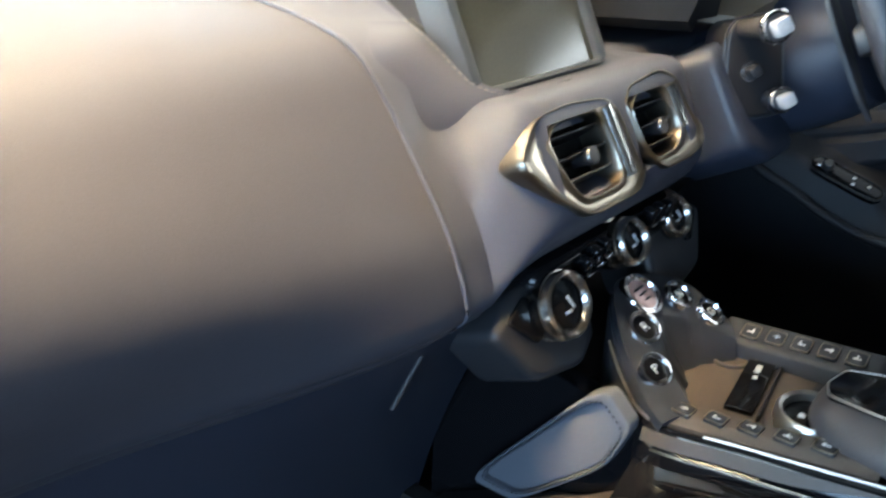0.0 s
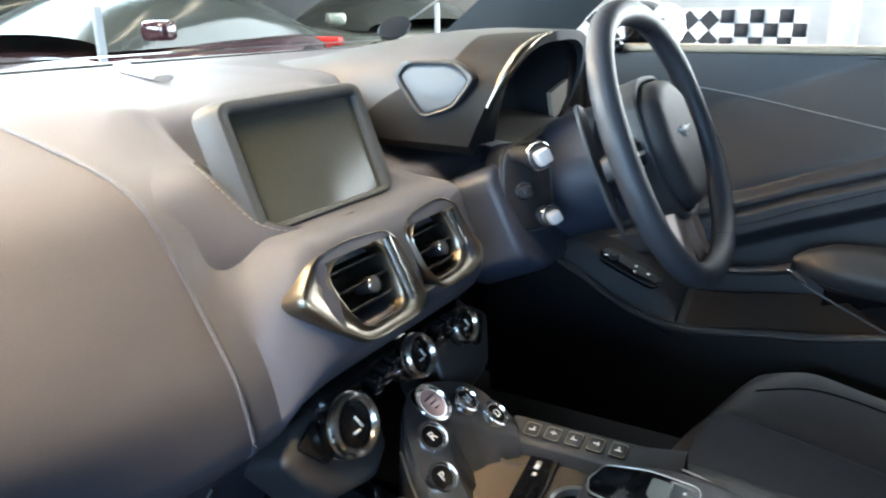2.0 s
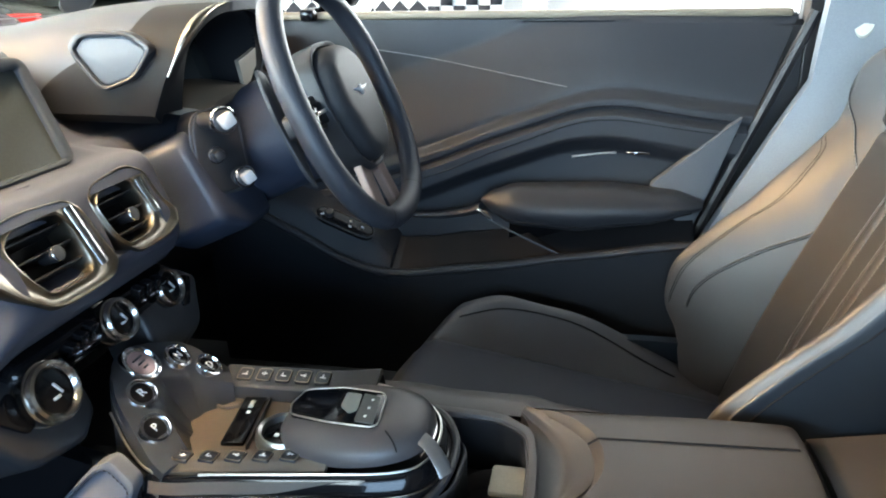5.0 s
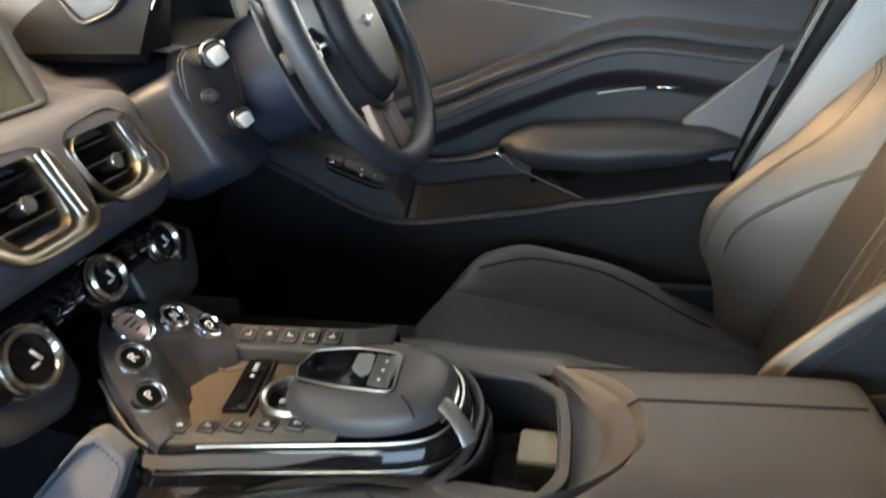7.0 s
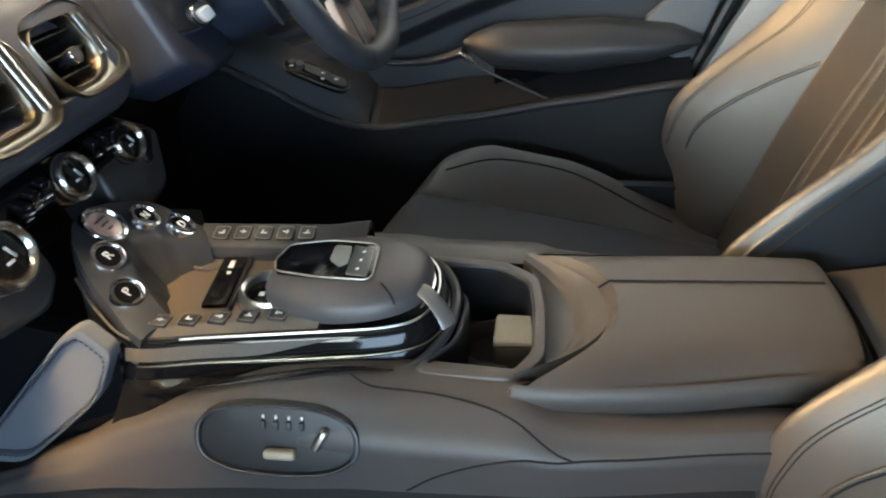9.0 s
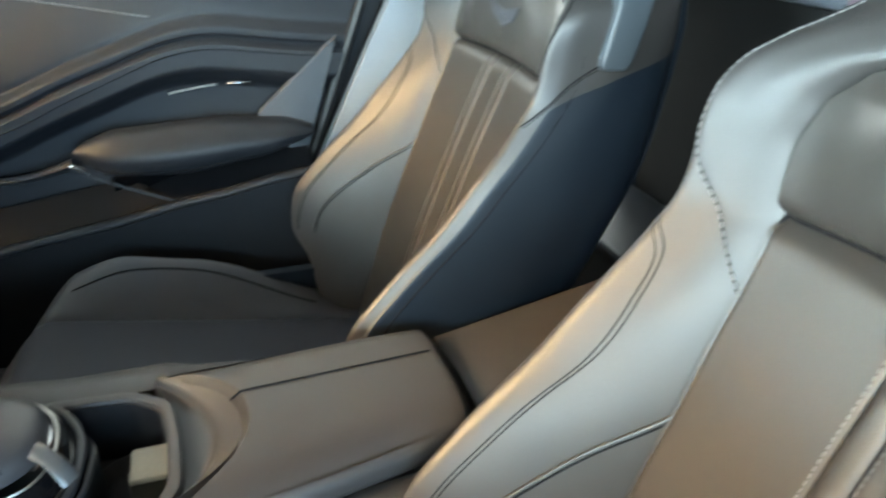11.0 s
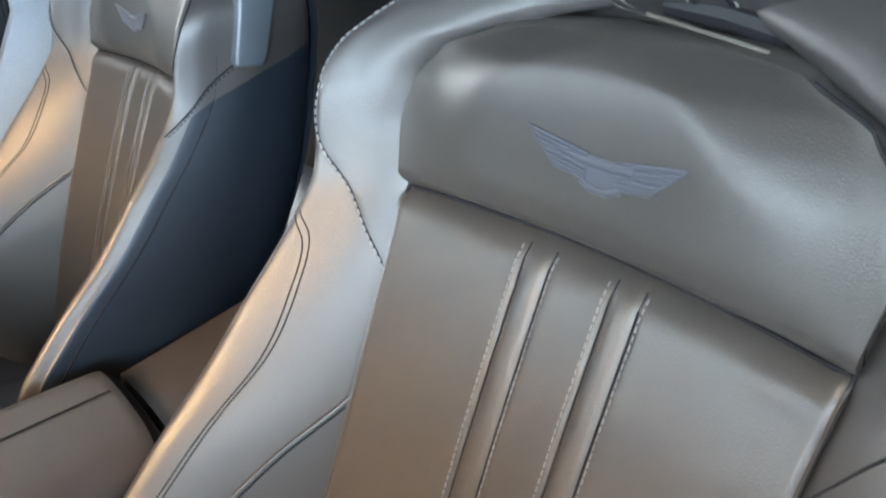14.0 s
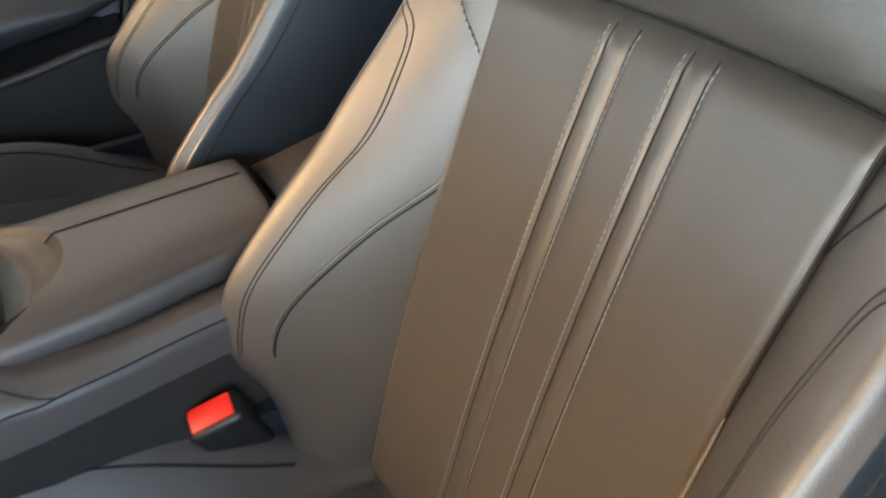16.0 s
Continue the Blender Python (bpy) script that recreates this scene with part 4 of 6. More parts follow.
part("cushion_switch", box(0.026, 0.008, 0.010, 0.003, 3, _pm @ Matrix.Translation((0.004, -0.010, 0.002))), TAN, switches, "satin champagne cushion switch")
part("backrest_switch", box(0.007, 0.020, 0.010, 0.003, 3, _pm @ Matrix.Translation((0.037, 0.004, 0.002)) @ pose(0, 0, 0, 0, 0, -30)), SILVER, switches)
for k in range(4):
    part("memory_button", box(0.004, 0.007, 0.004, 0.001, 2, _pm @ Matrix.Translation((-0.010 + 0.0105 * k, 0.013, 0.0))), SATIN, switches)
    part("button_mark", box(0.002, 0.003, 0.0006, 0, 1, _pm @ Matrix.Translation((-0.010 + 0.0105 * k, 0.0195, -0.0008))), MARK, switches)

# Armrest box.
armrest = thing("armrest_box", "grey-brown leather covered centre armrest box", "armrest")


def lid_front(x):
    """The scooped front edge of the lid."""
    return -0.468 + 0.080 * abs((x + 0.014) / 0.104) ** 2.3


LID = [q.to_2d() for q in catmull([(x, lid_front(x) - 0.001, 0) for x in (0.084, 0.070, 0.050, 0.025, -0.005, -0.035, -0.065, -0.090, -0.108)] + [(-0.117, -0.390, 0), (-0.121, -0.402, 0), (-0.119, -0.45, 0), (-0.110, -0.52, 0), (-0.092, -0.60, 0), (-0.078, -0.655, 0), (-0.060, -0.674, 0), (0.0, -0.677, 0), (0.060, -0.675, 0), (0.092, -0.664, 0), (0.099, -0.640, 0), (0.094, -0.52, 0), (0.091, -0.42, 0), (0.089, -0.393, 0)], 6, True)]


def lid_ring(inset, z):
    n, pts = len(LID), []
    for k, q in enumerate(LID):
        t = (LID[(k + 1) % n] - LID[k - 1]).normalized()
        p = q + Vector((-t.y, t.x)) * inset
        pts.append(Vector((p.x, p.y, z)))
    return pts


def lid_top(u, v):
    a = lerp(-1, 1, u)
    x = -0.0155 + 0.104 * a
    y = lerp(lid_front(x), -0.676, v)
    x += 0.042 * smooth(-0.42, -0.66, y) * smooth(0.3, -1, a) + 0.010 * smooth(-0.42, -0.62, y) * smooth(-0.3, 1, a)
    z = 0.5985 - 0.013 * abs(a) ** 7 - 0.003 * abs(a) ** 2 - 0.014 * (1 - smooth(0, 0.06, v)) ** 2 - 0.02 * smooth(0.93, 1, v) ** 2
    return (x, y, z)


part("lid", sheet(lid_top, 56, 44, (0, 0, -0.020)), CONSL, armrest)
part("lid_skirt", loft([lid_ring(0.004, 0.586), lid_ring(0.0005, 0.583), lid_ring(-0.0015, 0.577), lid_ring(-0.002, 0.569), lid_ring(0.001, 0.562), lid_ring(0.005, 0.5575)], False, False), CONSL, armrest)
part("lid_seam", tube([(0.020 + 0.012 * k / 20, lerp(-0.462, -0.668, k / 20), lid_top(0.68, 0.02 + 0.96 * k / 20)[2] + 0.0008) for k in range(21)], 0.0011, 6), DARKTHREAD, armrest)
part("box_body", loft([[q - Vector((0, 0, 0.0)) for q in lid_ring(0.010, 0.557)], lid_ring(0.012, 0.50)], False, True), CONSL, armrest)


def scoop_fn(u, v):
    """The hollow under the lid's front edge, from the cup holder's rim back below the lid."""
    x = lerp(-0.104, 0.084, u)
    k = abs((x + 0.010) / 0.095)
    front = -0.408 + 0.018 * k ** 3
    back = -0.478 + 0.085 * k ** 2.2
    y = lerp(front, min(front - 0.004, back), v)
    z = 0.5795 - 0.010 * math.sin(3.14159 * min(1, v * 1.1)) * (1 - k ** 3) + 0.008 * smooth(0.45, 0.62, v) * (1 - smooth(0.9, 1, v))
    return (x, y, z)


part("finger_scoop", sheet(scoop_fn, 44, 20, (0, 0, -0.03)), CONSL, armrest)
part("rear_deck", sheet(lambda u, v: (lerp(-0.105, 0.105, u), lerp(-0.685, -1.02, v), lerp(0.565, 0.63, v) + 0.012 * math.sin(3.14 * u)), 16, 16, (0, 0, -0.08)), CONSL, armrest)
part("rear_bin_lip", tube([(-0.075, -0.735, 0.586), (-0.066, -0.722, 0.588), (-0.045, -0.718, 0.590)], 0.002, 6), SILVER, armrest)

# Climate pod under the fascia.
for s in (1, -1):
    part("pod", plate(rounded([(s * 0.060, 0.040), (s * 0.150, 0.030), (s * 0.182, 0.006), (s * 0.150, -0.048), (s * 0.085, -0.060), (s * 0.055, -0.040)], 0.22, 5), 0.06, Matrix.Translation((-0.008, 0.022, 0.676)) @ frame_of((0, -0.93, 0.36), (1, 0, 0)), 0.008), SATIN, climate)
    part("seat_heat_key", plate(rounded([(s * 0.135, 0.020), (s * 0.165, 0.006), (s * 0.140, -0.022), (s * 0.128, -0.020)], 0.2, 3), 0.006, Matrix.Translation((-0.008, 0.0205, 0.6815)) @ frame_of((0, -0.93, 0.36), (1, 0, 0)), 0.001), GLOSS, climate)
for k, (x, z) in enumerate(((-0.075, 0.712), (-0.060, 0.716), (-0.045, 0.719), (0.038, 0.722), (0.055, 0.722), (0.072, 0.720))):
    part("toggle", box(0.012, 0.012, 0.016, 0.002, 2, pose(x, 0.016, z - 0.008, 15)), GLOSS, climate)
    part("toggle_edge", box(0.010, 0.0016, 0.0022, 0.0005, 1, pose(x, 0.0095, z - 0.016, 15)), CHROME, climate)

# ---- front seats ----


WIDTH = [(0.36, 0.205), (0.42, 0.226), (0.50, 0.244), (0.58, 0.250), (0.66, 0.250), (0.75, 0.244), (0.80, 0.236), (0.85, 0.236), (0.90, 0.240), (0.92, 0.234), (0.945, 0.20), (0.965, 0.165), (0.99, 0.145)]
PROUD = [(0.36, 0.01), (0.435, 0.053), (0.507, 0.118), (0.57, 0.138), (0.617, 0.118), (0.696, 0.077), (0.784, 0.045), (0.82, 0.036), (0.89, 0.042), (0.92, 0.030), (0.95, 0.01), (1.0, 0.0)]
DEPTH = [(0.36, 0.08), (0.50, 0.13), (0.70, 0.14), (0.85, 0.12), (0.95, 0.09), (1.0, 0.08)]
PLEATS = (0.0415, 0.0200, -0.0285, -0.0490)
INNER = [(0.36, 0.156), (0.55, 0.158), (0.66, 0.157), (0.75, 0.160), (0.81, 0.163), (0.86, 0.168), (0.89, 0.160), (0.912, 0.140), (0.928, 0.10), (0.938, 0.0)]


INNERB = INNER[:7] + [(0.912, 0.140), (0.928, 0.100), (0.938, 0.055), (0.946, 0.008), (1.03, 0.004)]


def spine(z):
    """How far back the bolsters' root lies at a height."""
    return -0.864 + (0.81 - z) * 0.5 if z < 0.81 else -0.864 - (z - 0.81) * 0.28


def hollow(z):
    """How much deeper the centre panel lies towards the waist."""
    return 0.22 * max(0.0, 0.81 - z) ** 2


def insert_y(off, z):
    y = spine(z) - hollow(z) + (0.011 + 0.005 * smooth(0.78, 0.82, z)) * (off / 0.16) ** 2
    d = z - 0.81
    y -= 0.012 * math.exp(-(d / 0.0065) ** 2)
    if d > 0:
        edge = max(0.0, soft(INNER, z - 0.006) - abs(off))
        y += (0.013 * smooth(-0.012, 0.032, d) + 0.013 * smooth(0.0, 0.105, d)) * smooth(0.0, 0.085, edge) ** 0.9
    y -= 0.016 * smooth(0.912, 0.944, z) ** 1.6 + 0.003 * math.exp(-((abs(off) - table(INNER, z)) / 0.0018) ** 2) * smooth(0.93, 0.90, z)
    for c in PLEATS:
        if d < 0:
            y -= 0.0026 * math.exp(-((off - c) / 0.0022) ** 2)
            if c in PLEATS[::2]:
                y += 0.0016 * math.exp(-((off - c + 0.010) / 0.008) ** 2)
    return y


def soft(rows, z):
    return sum(table(rows, z + 0.010 * k) for k in range(-2, 3)) / 5


def flank_pts(z):
    """The section of a side bolster at a height: from the insert round the front to the back, as (offset, y)."""
    w, p, d = soft(WIDTH, z), soft(PROUD, z), soft(DEPTH, z)
    i = min(table(INNERB, z), w - 0.03)
    y = spine(z) + 0.016 * (i / 0.16) ** 2 - 0.006
    k = 0.036 * smooth(0.915, 0.955, z)
    h = 0.060 * smooth(0.922, 1.04, z)
    g = hollow(z)
    return [(i - 0.004, y - 0.018 - k - h - g), (i + 0.001, y - 0.007 - k - h - g), (lerp(i, w, 0.26), y + 0.33 * p - 0.5 * k - h - 0.4 * g), (lerp(i, w, 0.60), y + 0.80 * p - h), (lerp(i, w, 0.84), y + p + 0.004 - 0.7 * h),
            (w - 0.004, y + p - 0.010), (w, y + p - 0.034), (w + 0.002, y - 0.4 * d), (w - 0.02, y - d), (w - 0.08, y - d - 0.02)]


def bolster_point(k, z, side=1):
    q = catmull([(a, b, 0) for a, b in flank_pts(z)], 8)
    f = k * (len(q) - 1)
    i = min(int(f), len(q) - 2)
    v = q[i].lerp(q[i + 1], f - i)
    return Vector((side * v.x, v.y, z))


seat = thing("car_seat", "grey-brown leather sports seat with pleated back", "car seat", "front seats")


def insert_fn(u, v):
    z = lerp(0.36, 0.81, v)
    off = lerp(-1, 1, u) * (table(INNER, z) + 0.002)
    return (off, insert_y(off, z), z)


def pad_fn(u, v):
    z = lerp(0.81, 0.936, v ** 0.8)
    off = lerp(-1, 1, u) * (table(INNER, z) + 0.002)
    return (off, insert_y(off, z), z)


part("backrest_insert", sheet(insert_fn, 150, 60, (0, -0.03, 0)), SEAT, seat, "pleated leather centre panel")
logo_pad = part("upper_pad", sheet(pad_fn, 60, 40, (0, -0.03, 0)), SEAT, seat)
for side in (1, -1):
    part("side_bolster", sheet(lambda u, v: bolster_point(u * 0.60, lerp(0.36, 1.03, v), side), 40, 76), SEATB, seat)
    part("shoulder_side", sheet(lambda u, v: bolster_point(lerp(0.60, 1, u), lerp(0.80 + 0.07 * u, 1.03, v), side), 24, 28), SEATB, seat)
    part("side_panel", sheet(lambda u, v: bolster_point(lerp(0.60, 1, u), lerp(0.36, 0.80 + 0.07 * u, v), side), 24, 50), SHELL, seat, "dark blue leather side panel")
part("back_shell", sheet(lambda u, v: ((table(WIDTH, lerp(0.36, 0.98, v)) - 0.06) * lerp(-1, 1, u), spine(lerp(0.36, 0.98, v)) - table(DEPTH, lerp(0.36, 0.98, v)) - 0.015, lerp(0.36, 0.98, v)), 10, 30, (0, -0.01, 0)), SHELL, seat)


def lay(path, side=1, lift=0.0012):
    """Points (k, z) laid on a side bolster."""
    return [bolster_point(k, z, side) + Vector((0.2 * side * lift, lift, 0.3 * lift)) for k, z in path]


def run(rows, n=30):
    return [tuple(q)[:2] for q in catmull([(a, b, 0) for a, b in rows], max(2, n // len(rows)))]


for side in (1, -1):
    ridge = run([(0.40, 0.50), (0.375, 0.56), (0.36, 0.603), (0.34, 0.651), (0.312, 0.69), (0.315, 0.729), (0.35, 0.767), (0.44, 0.787)], 48)
    part("seam", tube(lay(ridge, side, 0.0002), 0.0006, 6), DARKTHREAD, seat)
    part("seam", tube(lay([(k - 0.012, z + 0.004) for k, z in ridge], side, 0.0002), 0.0006, 6), DARKTHREAD, seat)
    lower = run([(0.315, 0.50), (0.305, 0.53), (0.28, 0.56), (0.235, 0.60), (0.19, 0.625), (0.112, 0.653)])
    part("seam", tube(lay(lower, side, 0.0003), 0.0009, 6), DARKTHREAD, seat)
    part("welt", tube([p + Vector((0, 0.001, 0.004)) for p in lay(lower, side)], 0.0017, 6), SEATB, seat)
    fold = run([(0.72, 0.846), (0.66, 0.830), (0.60, 0.812), (0.54, 0.796), (0.49, 0.786)], 40)
    part("seam", tube(lay(fold, side, 0.0004), 0.0010, 6), DARKTHREAD, seat)
    part("stitching", stitches([p + Vector((0.001 * side, 0.001, -0.004)) for p in lay(fold, side, 0.0010)], 0.0034, 0.0022, 0.0006), DARKTHREAD, seat)
    wing = run([(0.112, 0.746), (0.20, 0.777), (0.29, 0.808), (0.40, 0.836), (0.47, 0.868), (0.49, 0.90), (0.49, 0.922), (0.52, 0.945), (0.55, 0.970)], 60)
    part("seam", tube(lay(wing, side, 0.0003), 0.0008, 6), DARKTHREAD, seat)
    if side > 0:
        part("stitching", stitches([p + Vector((-0.004 * side, 0.001, 0)) for p in lay(wing, side, 0.0018)], 0.0040, 0.0024, 0.0009), THREAD, seat)
    edge = [Vector((side * (table(INNER, z) + 0.001), insert_y(table(INNER, z), z) - 0.0012, z)) for z in [lerp(0.37, 0.925, k / 50) for k in range(51)]]
    part("seam", tube([p + Vector((0, -0.0012, 0)) for p in edge], 0.0016, 6), DARKTHREAD, seat)
part("seam", tube([(o, insert_y(o, 0.81) + 0.0022, 0.81) for o in [lerp(-0.162, 0.162, k / 40) for k in range(41)]], 0.0012, 6), DARKTHREAD, seat)
for c, shift in zip(PLEATS, (0.0040, -0.0036, 0.0040, -0.0036)):
    col = [lerp(0.38, 0.803, k / 40) for k in range(41)]
    part("pleat_seam", tube([(c, insert_y(c, z) + 0.0003, z) for z in col], 0.0009, 6), DARKTHREAD, seat)
    part("stitching", stitches([(c + shift, insert_y(c + shift, z) + 0.0010, z) for z in col], 0.0036, 0.0020, 0.0006), THREAD, seat)

# Embroidered winged emblem, plain shapes.
EMB = mat("emblem_thread", (0.058, 0.061, 0.076), 0.36, grain=0.5, scale=2500, spec=0.7)


def emblem_pt(x, z, lift=0.0012):
    return Vector((x - 0.016, insert_y(x - 0.016, z + 0.004) + lift, z + 0.004))


def wing_fn(side):
    def f(u, v):
        top = Vector((0.010, 0.8725)).lerp(Vector((0.0555, 0.8800)), u)
        low = Vector((0.010, 0.8570)).lerp(Vector((0.034, 0.8600)), u)
        q = top.lerp(low, v)
        return emblem_pt(side * q.x, q.y, 0.0007)
    return f


for side in (1, -1):
    part("emblem_wing", sheet(wing_fn(side), 12, 6, (0, -0.002, 0)), EMB, logo_pad)
    for k in range(7):
        v = k / 6
        part("emblem_feather", tube([wing_fn(side)(u / 8, v) + Vector((0, 0.0006, 0)) for u in range(9)], 0.00075, 6, False, 0.6, (0, 1, 0)), EMB, logo_pad)
    part("emblem_edge", tube([wing_fn(side)(1.0, v / 6) + Vector((0, 0.0006, 0)) for v in range(7)], 0.00075, 6, False, 0.6, (0, 1, 0)), EMB, logo_pad)
part("emblem_centre", sheet(lambda u, v: emblem_pt(lerp(-0.011, 0.011, u), lerp(0.8555, 0.8715, v), 0.0007), 6, 6, (0, -0.002, 0)), EMB, logo_pad)
part("emblem_bar", tube([emblem_pt(lerp(-0.022, 0.022, k / 10), 0.868, 0.001) for k in range(11)], 0.0030, 6, False, 0.3, (0, 1, 0)), EMB, logo_pad)
part("emblem_base", tube([emblem_pt(lerp(-0.014, 0.014, k / 10), 0.8565 - 0.004 * math.sin(0.314 * k), 0.001) for k in range(11)], 0.0022, 6, False, 0.4, (0, 1, 0)), EMB, logo_pad)

# Headrest: a pillow with a rounded lower edge, four seams and rows of stitches.


def head_fn(u, v):
    w = 0.138 * (1 - (1 - min(1.0, v / 0.42)) ** 2) ** 0.5 if v < 0.42 else 0.138 - 0.02 * smooth(0.6, 1.0, v)
    x = lerp(-1, 1, u) * max(0.004, w)
    z = 0.933 + 0.235 * v
    y = -0.910 - (z - 0.94) * 0.04 - 0.022 * (x / 0.13) ** 2 - 0.030 * (1 - smooth(0, 0.16, v)) ** 1.5
    for c in (0.055, 0.036, -0.020, -0.041):
        y -= 0.0030 * math.exp(-((x - c) / 0.003) ** 2)
    return (x, y, z)


headrest = part("headrest", sheet(head_fn, 110, 44, (0, -0.055, 0)), SEATB, seat, "padded leather headrest with stitched pleats")
for c, light in ((0.055, 0), (0.036, 1), (-0.020, 0), (-0.041, 1)):
    pts = []
    for k in range(40):
        v = lerp(0.05, 0.98, k / 39)
        w = max(0.004, 0.138 * (1 - (1 - min(1.0, v / 0.42)) ** 2) ** 0.5 if v < 0.42 else 0.138 - 0.02 * smooth(0.6, 1.0, v))
        if abs(c) < w * 0.97:
            q = head_fn(0.5 + 0.5 * c / w, v)
            pts.append(Vector(q) + Vector((0, 0.0012, 0)))
    part("pleat_seam", tube(pts, 0.0013, 6), DARKTHREAD, headrest)
    part("stitching", stitches([q + Vector((0.004 if not light else -0.004, 0.0012, 0)) for q in pts], 0.0042, 0.0026, 0.0009), THREAD, headrest)
rimline = [Vector(head_fn(e, v)) + Vector((0, 0.001, 0)) for e, v in [(0.015, lerp(0.9, 0.03, k / 24)) for k in range(25)]]
part("welt", tube(rimline, 0.0013, 6), SEATB, headrest)
rimline = [Vector(head_fn(e, v)) + Vector((0, 0.001, 0)) for e, v in [(0.985, lerp(0.9, 0.03, k / 24)) for k in range(25)]]
part("welt", tube(rimline, 0.0013, 6), SEATB, headrest)
# Neck between the shoulders and the headrest.


def neck_fn(u, v):
    z = lerp(0.90, 1.12, v)
    w = table([(0.90, 0.155), (0.945, 0.160), (0.965, 0.155), (0.99, 0.148), (1.12, 0.142)], z)
    x = lerp(-1, 1, u) * w
    return (x, spine(0.93) - 0.062 - (z - 0.93) * 0.25 - 0.03 * (abs(x) / w) ** 3 - 0.02 * smooth(0.93, 0.9, z), z)


part("neck_panel", sheet(neck_fn, 40, 24, (0, -0.05, 0)), SEATB, seat)
part("belt_slot", tube([(0.0, -0.912, 0.9425), (-0.03, -0.908, 0.9395), (-0.06, -0.910, 0.9345), (-0.074, -0.912, 0.9315)], 0.0012, 8), mat("slot_edge", (0.09, 0.08, 0.065), 0.5), seat, "pale edge of the belt slot")
# Black tube put in for the shade in the gap under the headrest.
part("slot_shadow_tube", tube([(0.0, -0.934, 0.945), (-0.04, -0.932, 0.942), (-0.074, -0.935, 0.935)], 0.0075, 8), BLACK, seat)


def cushion_fn(u, v):
    """Top of the cushion: u across, v from the back to over the front."""
    a = lerp(-1, 1, u)
    w = 0.235 + 0.012 * smooth(0.2, 0.8, v) - 0.06 * smooth(0.80, 1.0, v)
    b = smooth(0.60, 0.95, abs(a))
    if v < 0.8:
        y, z = lerp(-0.70, -0.20, v / 0.8), lerp(0.360, 0.440, v / 0.8)
    else:
        t = (v - 0.8) / 0.2
        y, z = -0.20 + 0.085 * math.sin(t * 1.57), 0.440 - 0.16 * (1 - math.cos(t * 1.57))
    z += 0.068 * b * smooth(0.02, 0.45, v) * (1 - smooth(0.62, 0.97, v)) - 0.03 * smooth(0.93, 1.0, abs(a)) * 1.0 - 0.010 * math.exp(-((abs(a) - 0.60) / 0.03) ** 2)
    y -= 0.065 * abs(a) ** 2.6 * smooth(0.4, 1, v)
    return (a * w, y, z)


part("cushion", sheet(cushion_fn, 60, 50, (0, 0, -0.05)), mat("cushion_leather", (0.068, 0.066, 0.072), 0.40, grain=0.15, scale=800, weave=True), seat)


def cush_insert(u, v):
    x, y, z = cushion_fn(0.5 + lerp(-0.29, 0.29, u), lerp(0.05, 0.83, v))
    return (x, y, z + 0.004 + 0.006 * math.sin(3.14 * u) ** 0.5 * math.sin(3.14 * min(1, v)) ** 0.3)


part("cushion_insert", sheet(cush_insert, 30, 30, (0, 0, -0.01)), mat("perforated_leather", (0.036, 0.038, 0.050), 0.5, grain=0.5, scale=700, weave=True), seat, "dark perforated seat insert")
for side in (1, -1):
    part("seam", tube([Vector(cushion_fn(0.5 + side * (0.38 + 0.05 * math.sin(k / 7)), lerp(0.15, 0.78, k / 20))) + Vector((0, 0, 0.001)) for k in range(21)], 0.0014, 6), DARKTHREAD, seat)
    part("cushion_side", sheet(lambda u, v: (side * (0.232 + 0.01 * math.sin(3.14 * v)), lerp(-0.70, -0.21, u), lerp(0.43, 0.27, v)), 12, 8, (-0.02 * side, 0, 0)), SHELL, seat)
part("seam", tube([Vector(cushion_fn(lerp(0.22, 0.78, k / 20), 0.80 + 0.02 * math.sin(k * 0.157))) + Vector((0, 0.001, 0.001)) for k in range(21)], 0.0014, 6), DARKTHREAD, seat)
part("seat_base", box(0.38, 0.42, 0.06, 0.01, 2, pose(0, -0.45, 0.285)), BLACK, seat)
for side in (1, -1):
    line = [Vector(bolster_point(0.60, z, side)) + Vector((side * 0.001, -0.02, 0)) for z in [lerp(0.45, 0.86, k / 20) for k in range(21)]]
    part("side_seam", tube(line, 0.0015, 6), DARKTHREAD, seat)
    if side > 0:
        continue
    GM = frame_of((side, 0, 0), (0, 1, 0))
    guide = part("belt_guide", plate(rounded([(-0.900, side * 0.976), (-0.934, side * 0.968), (-0.934, side * 0.905), (-0.912, side * 0.840), (-0.876, side * 0.843), (-0.892, side * 0.905)], 0.22, 5), 0.026, Matrix.Translation((side * 0.250, 0, 0)) @ GM, 0.004, 3), mat("belt_guide_grey", (0.060, 0.072, 0.085), 0.4), seat, "grey plastic belt guide on the shoulder")
    part("guide_flange", plate(rounded([(-0.926, side * 0.966), (-0.943, side * 0.962), (-0.946, side * 0.912), (-0.926, side * 0.900)], 0.2, 4), 0.010, Matrix.Translation((side * 0.236, 0, 0)) @ GM, 0.003, 2), mat("belt_flange_grey", (0.20, 0.205, 0.19), 0.5), guide, "pale grey guide flange")

seat.matrix_basis = pose(-0.3565, 0, 0)
copy_thing(seat, pose(0.372, 0, 0))
seat["label"] = "grey-brown leather passenger sports seat with pleated back"

buckle = thing("seat_belt_buckle", "black belt buckle with red release button", "seat belt buckle")
_bm = Matrix.Translation((-0.153, -0.550, 0.463)) @ frame_of((-0.32, 0.30, 0.90), (0.15, 0.95, -0.25)) @ Matrix.Scale(1.38, 4)
part("body", box(0.040, 0.024, 0.075, 0.005, 3, _bm @ Matrix.Translation((0, 0, -0.036))), BLACK, buckle)
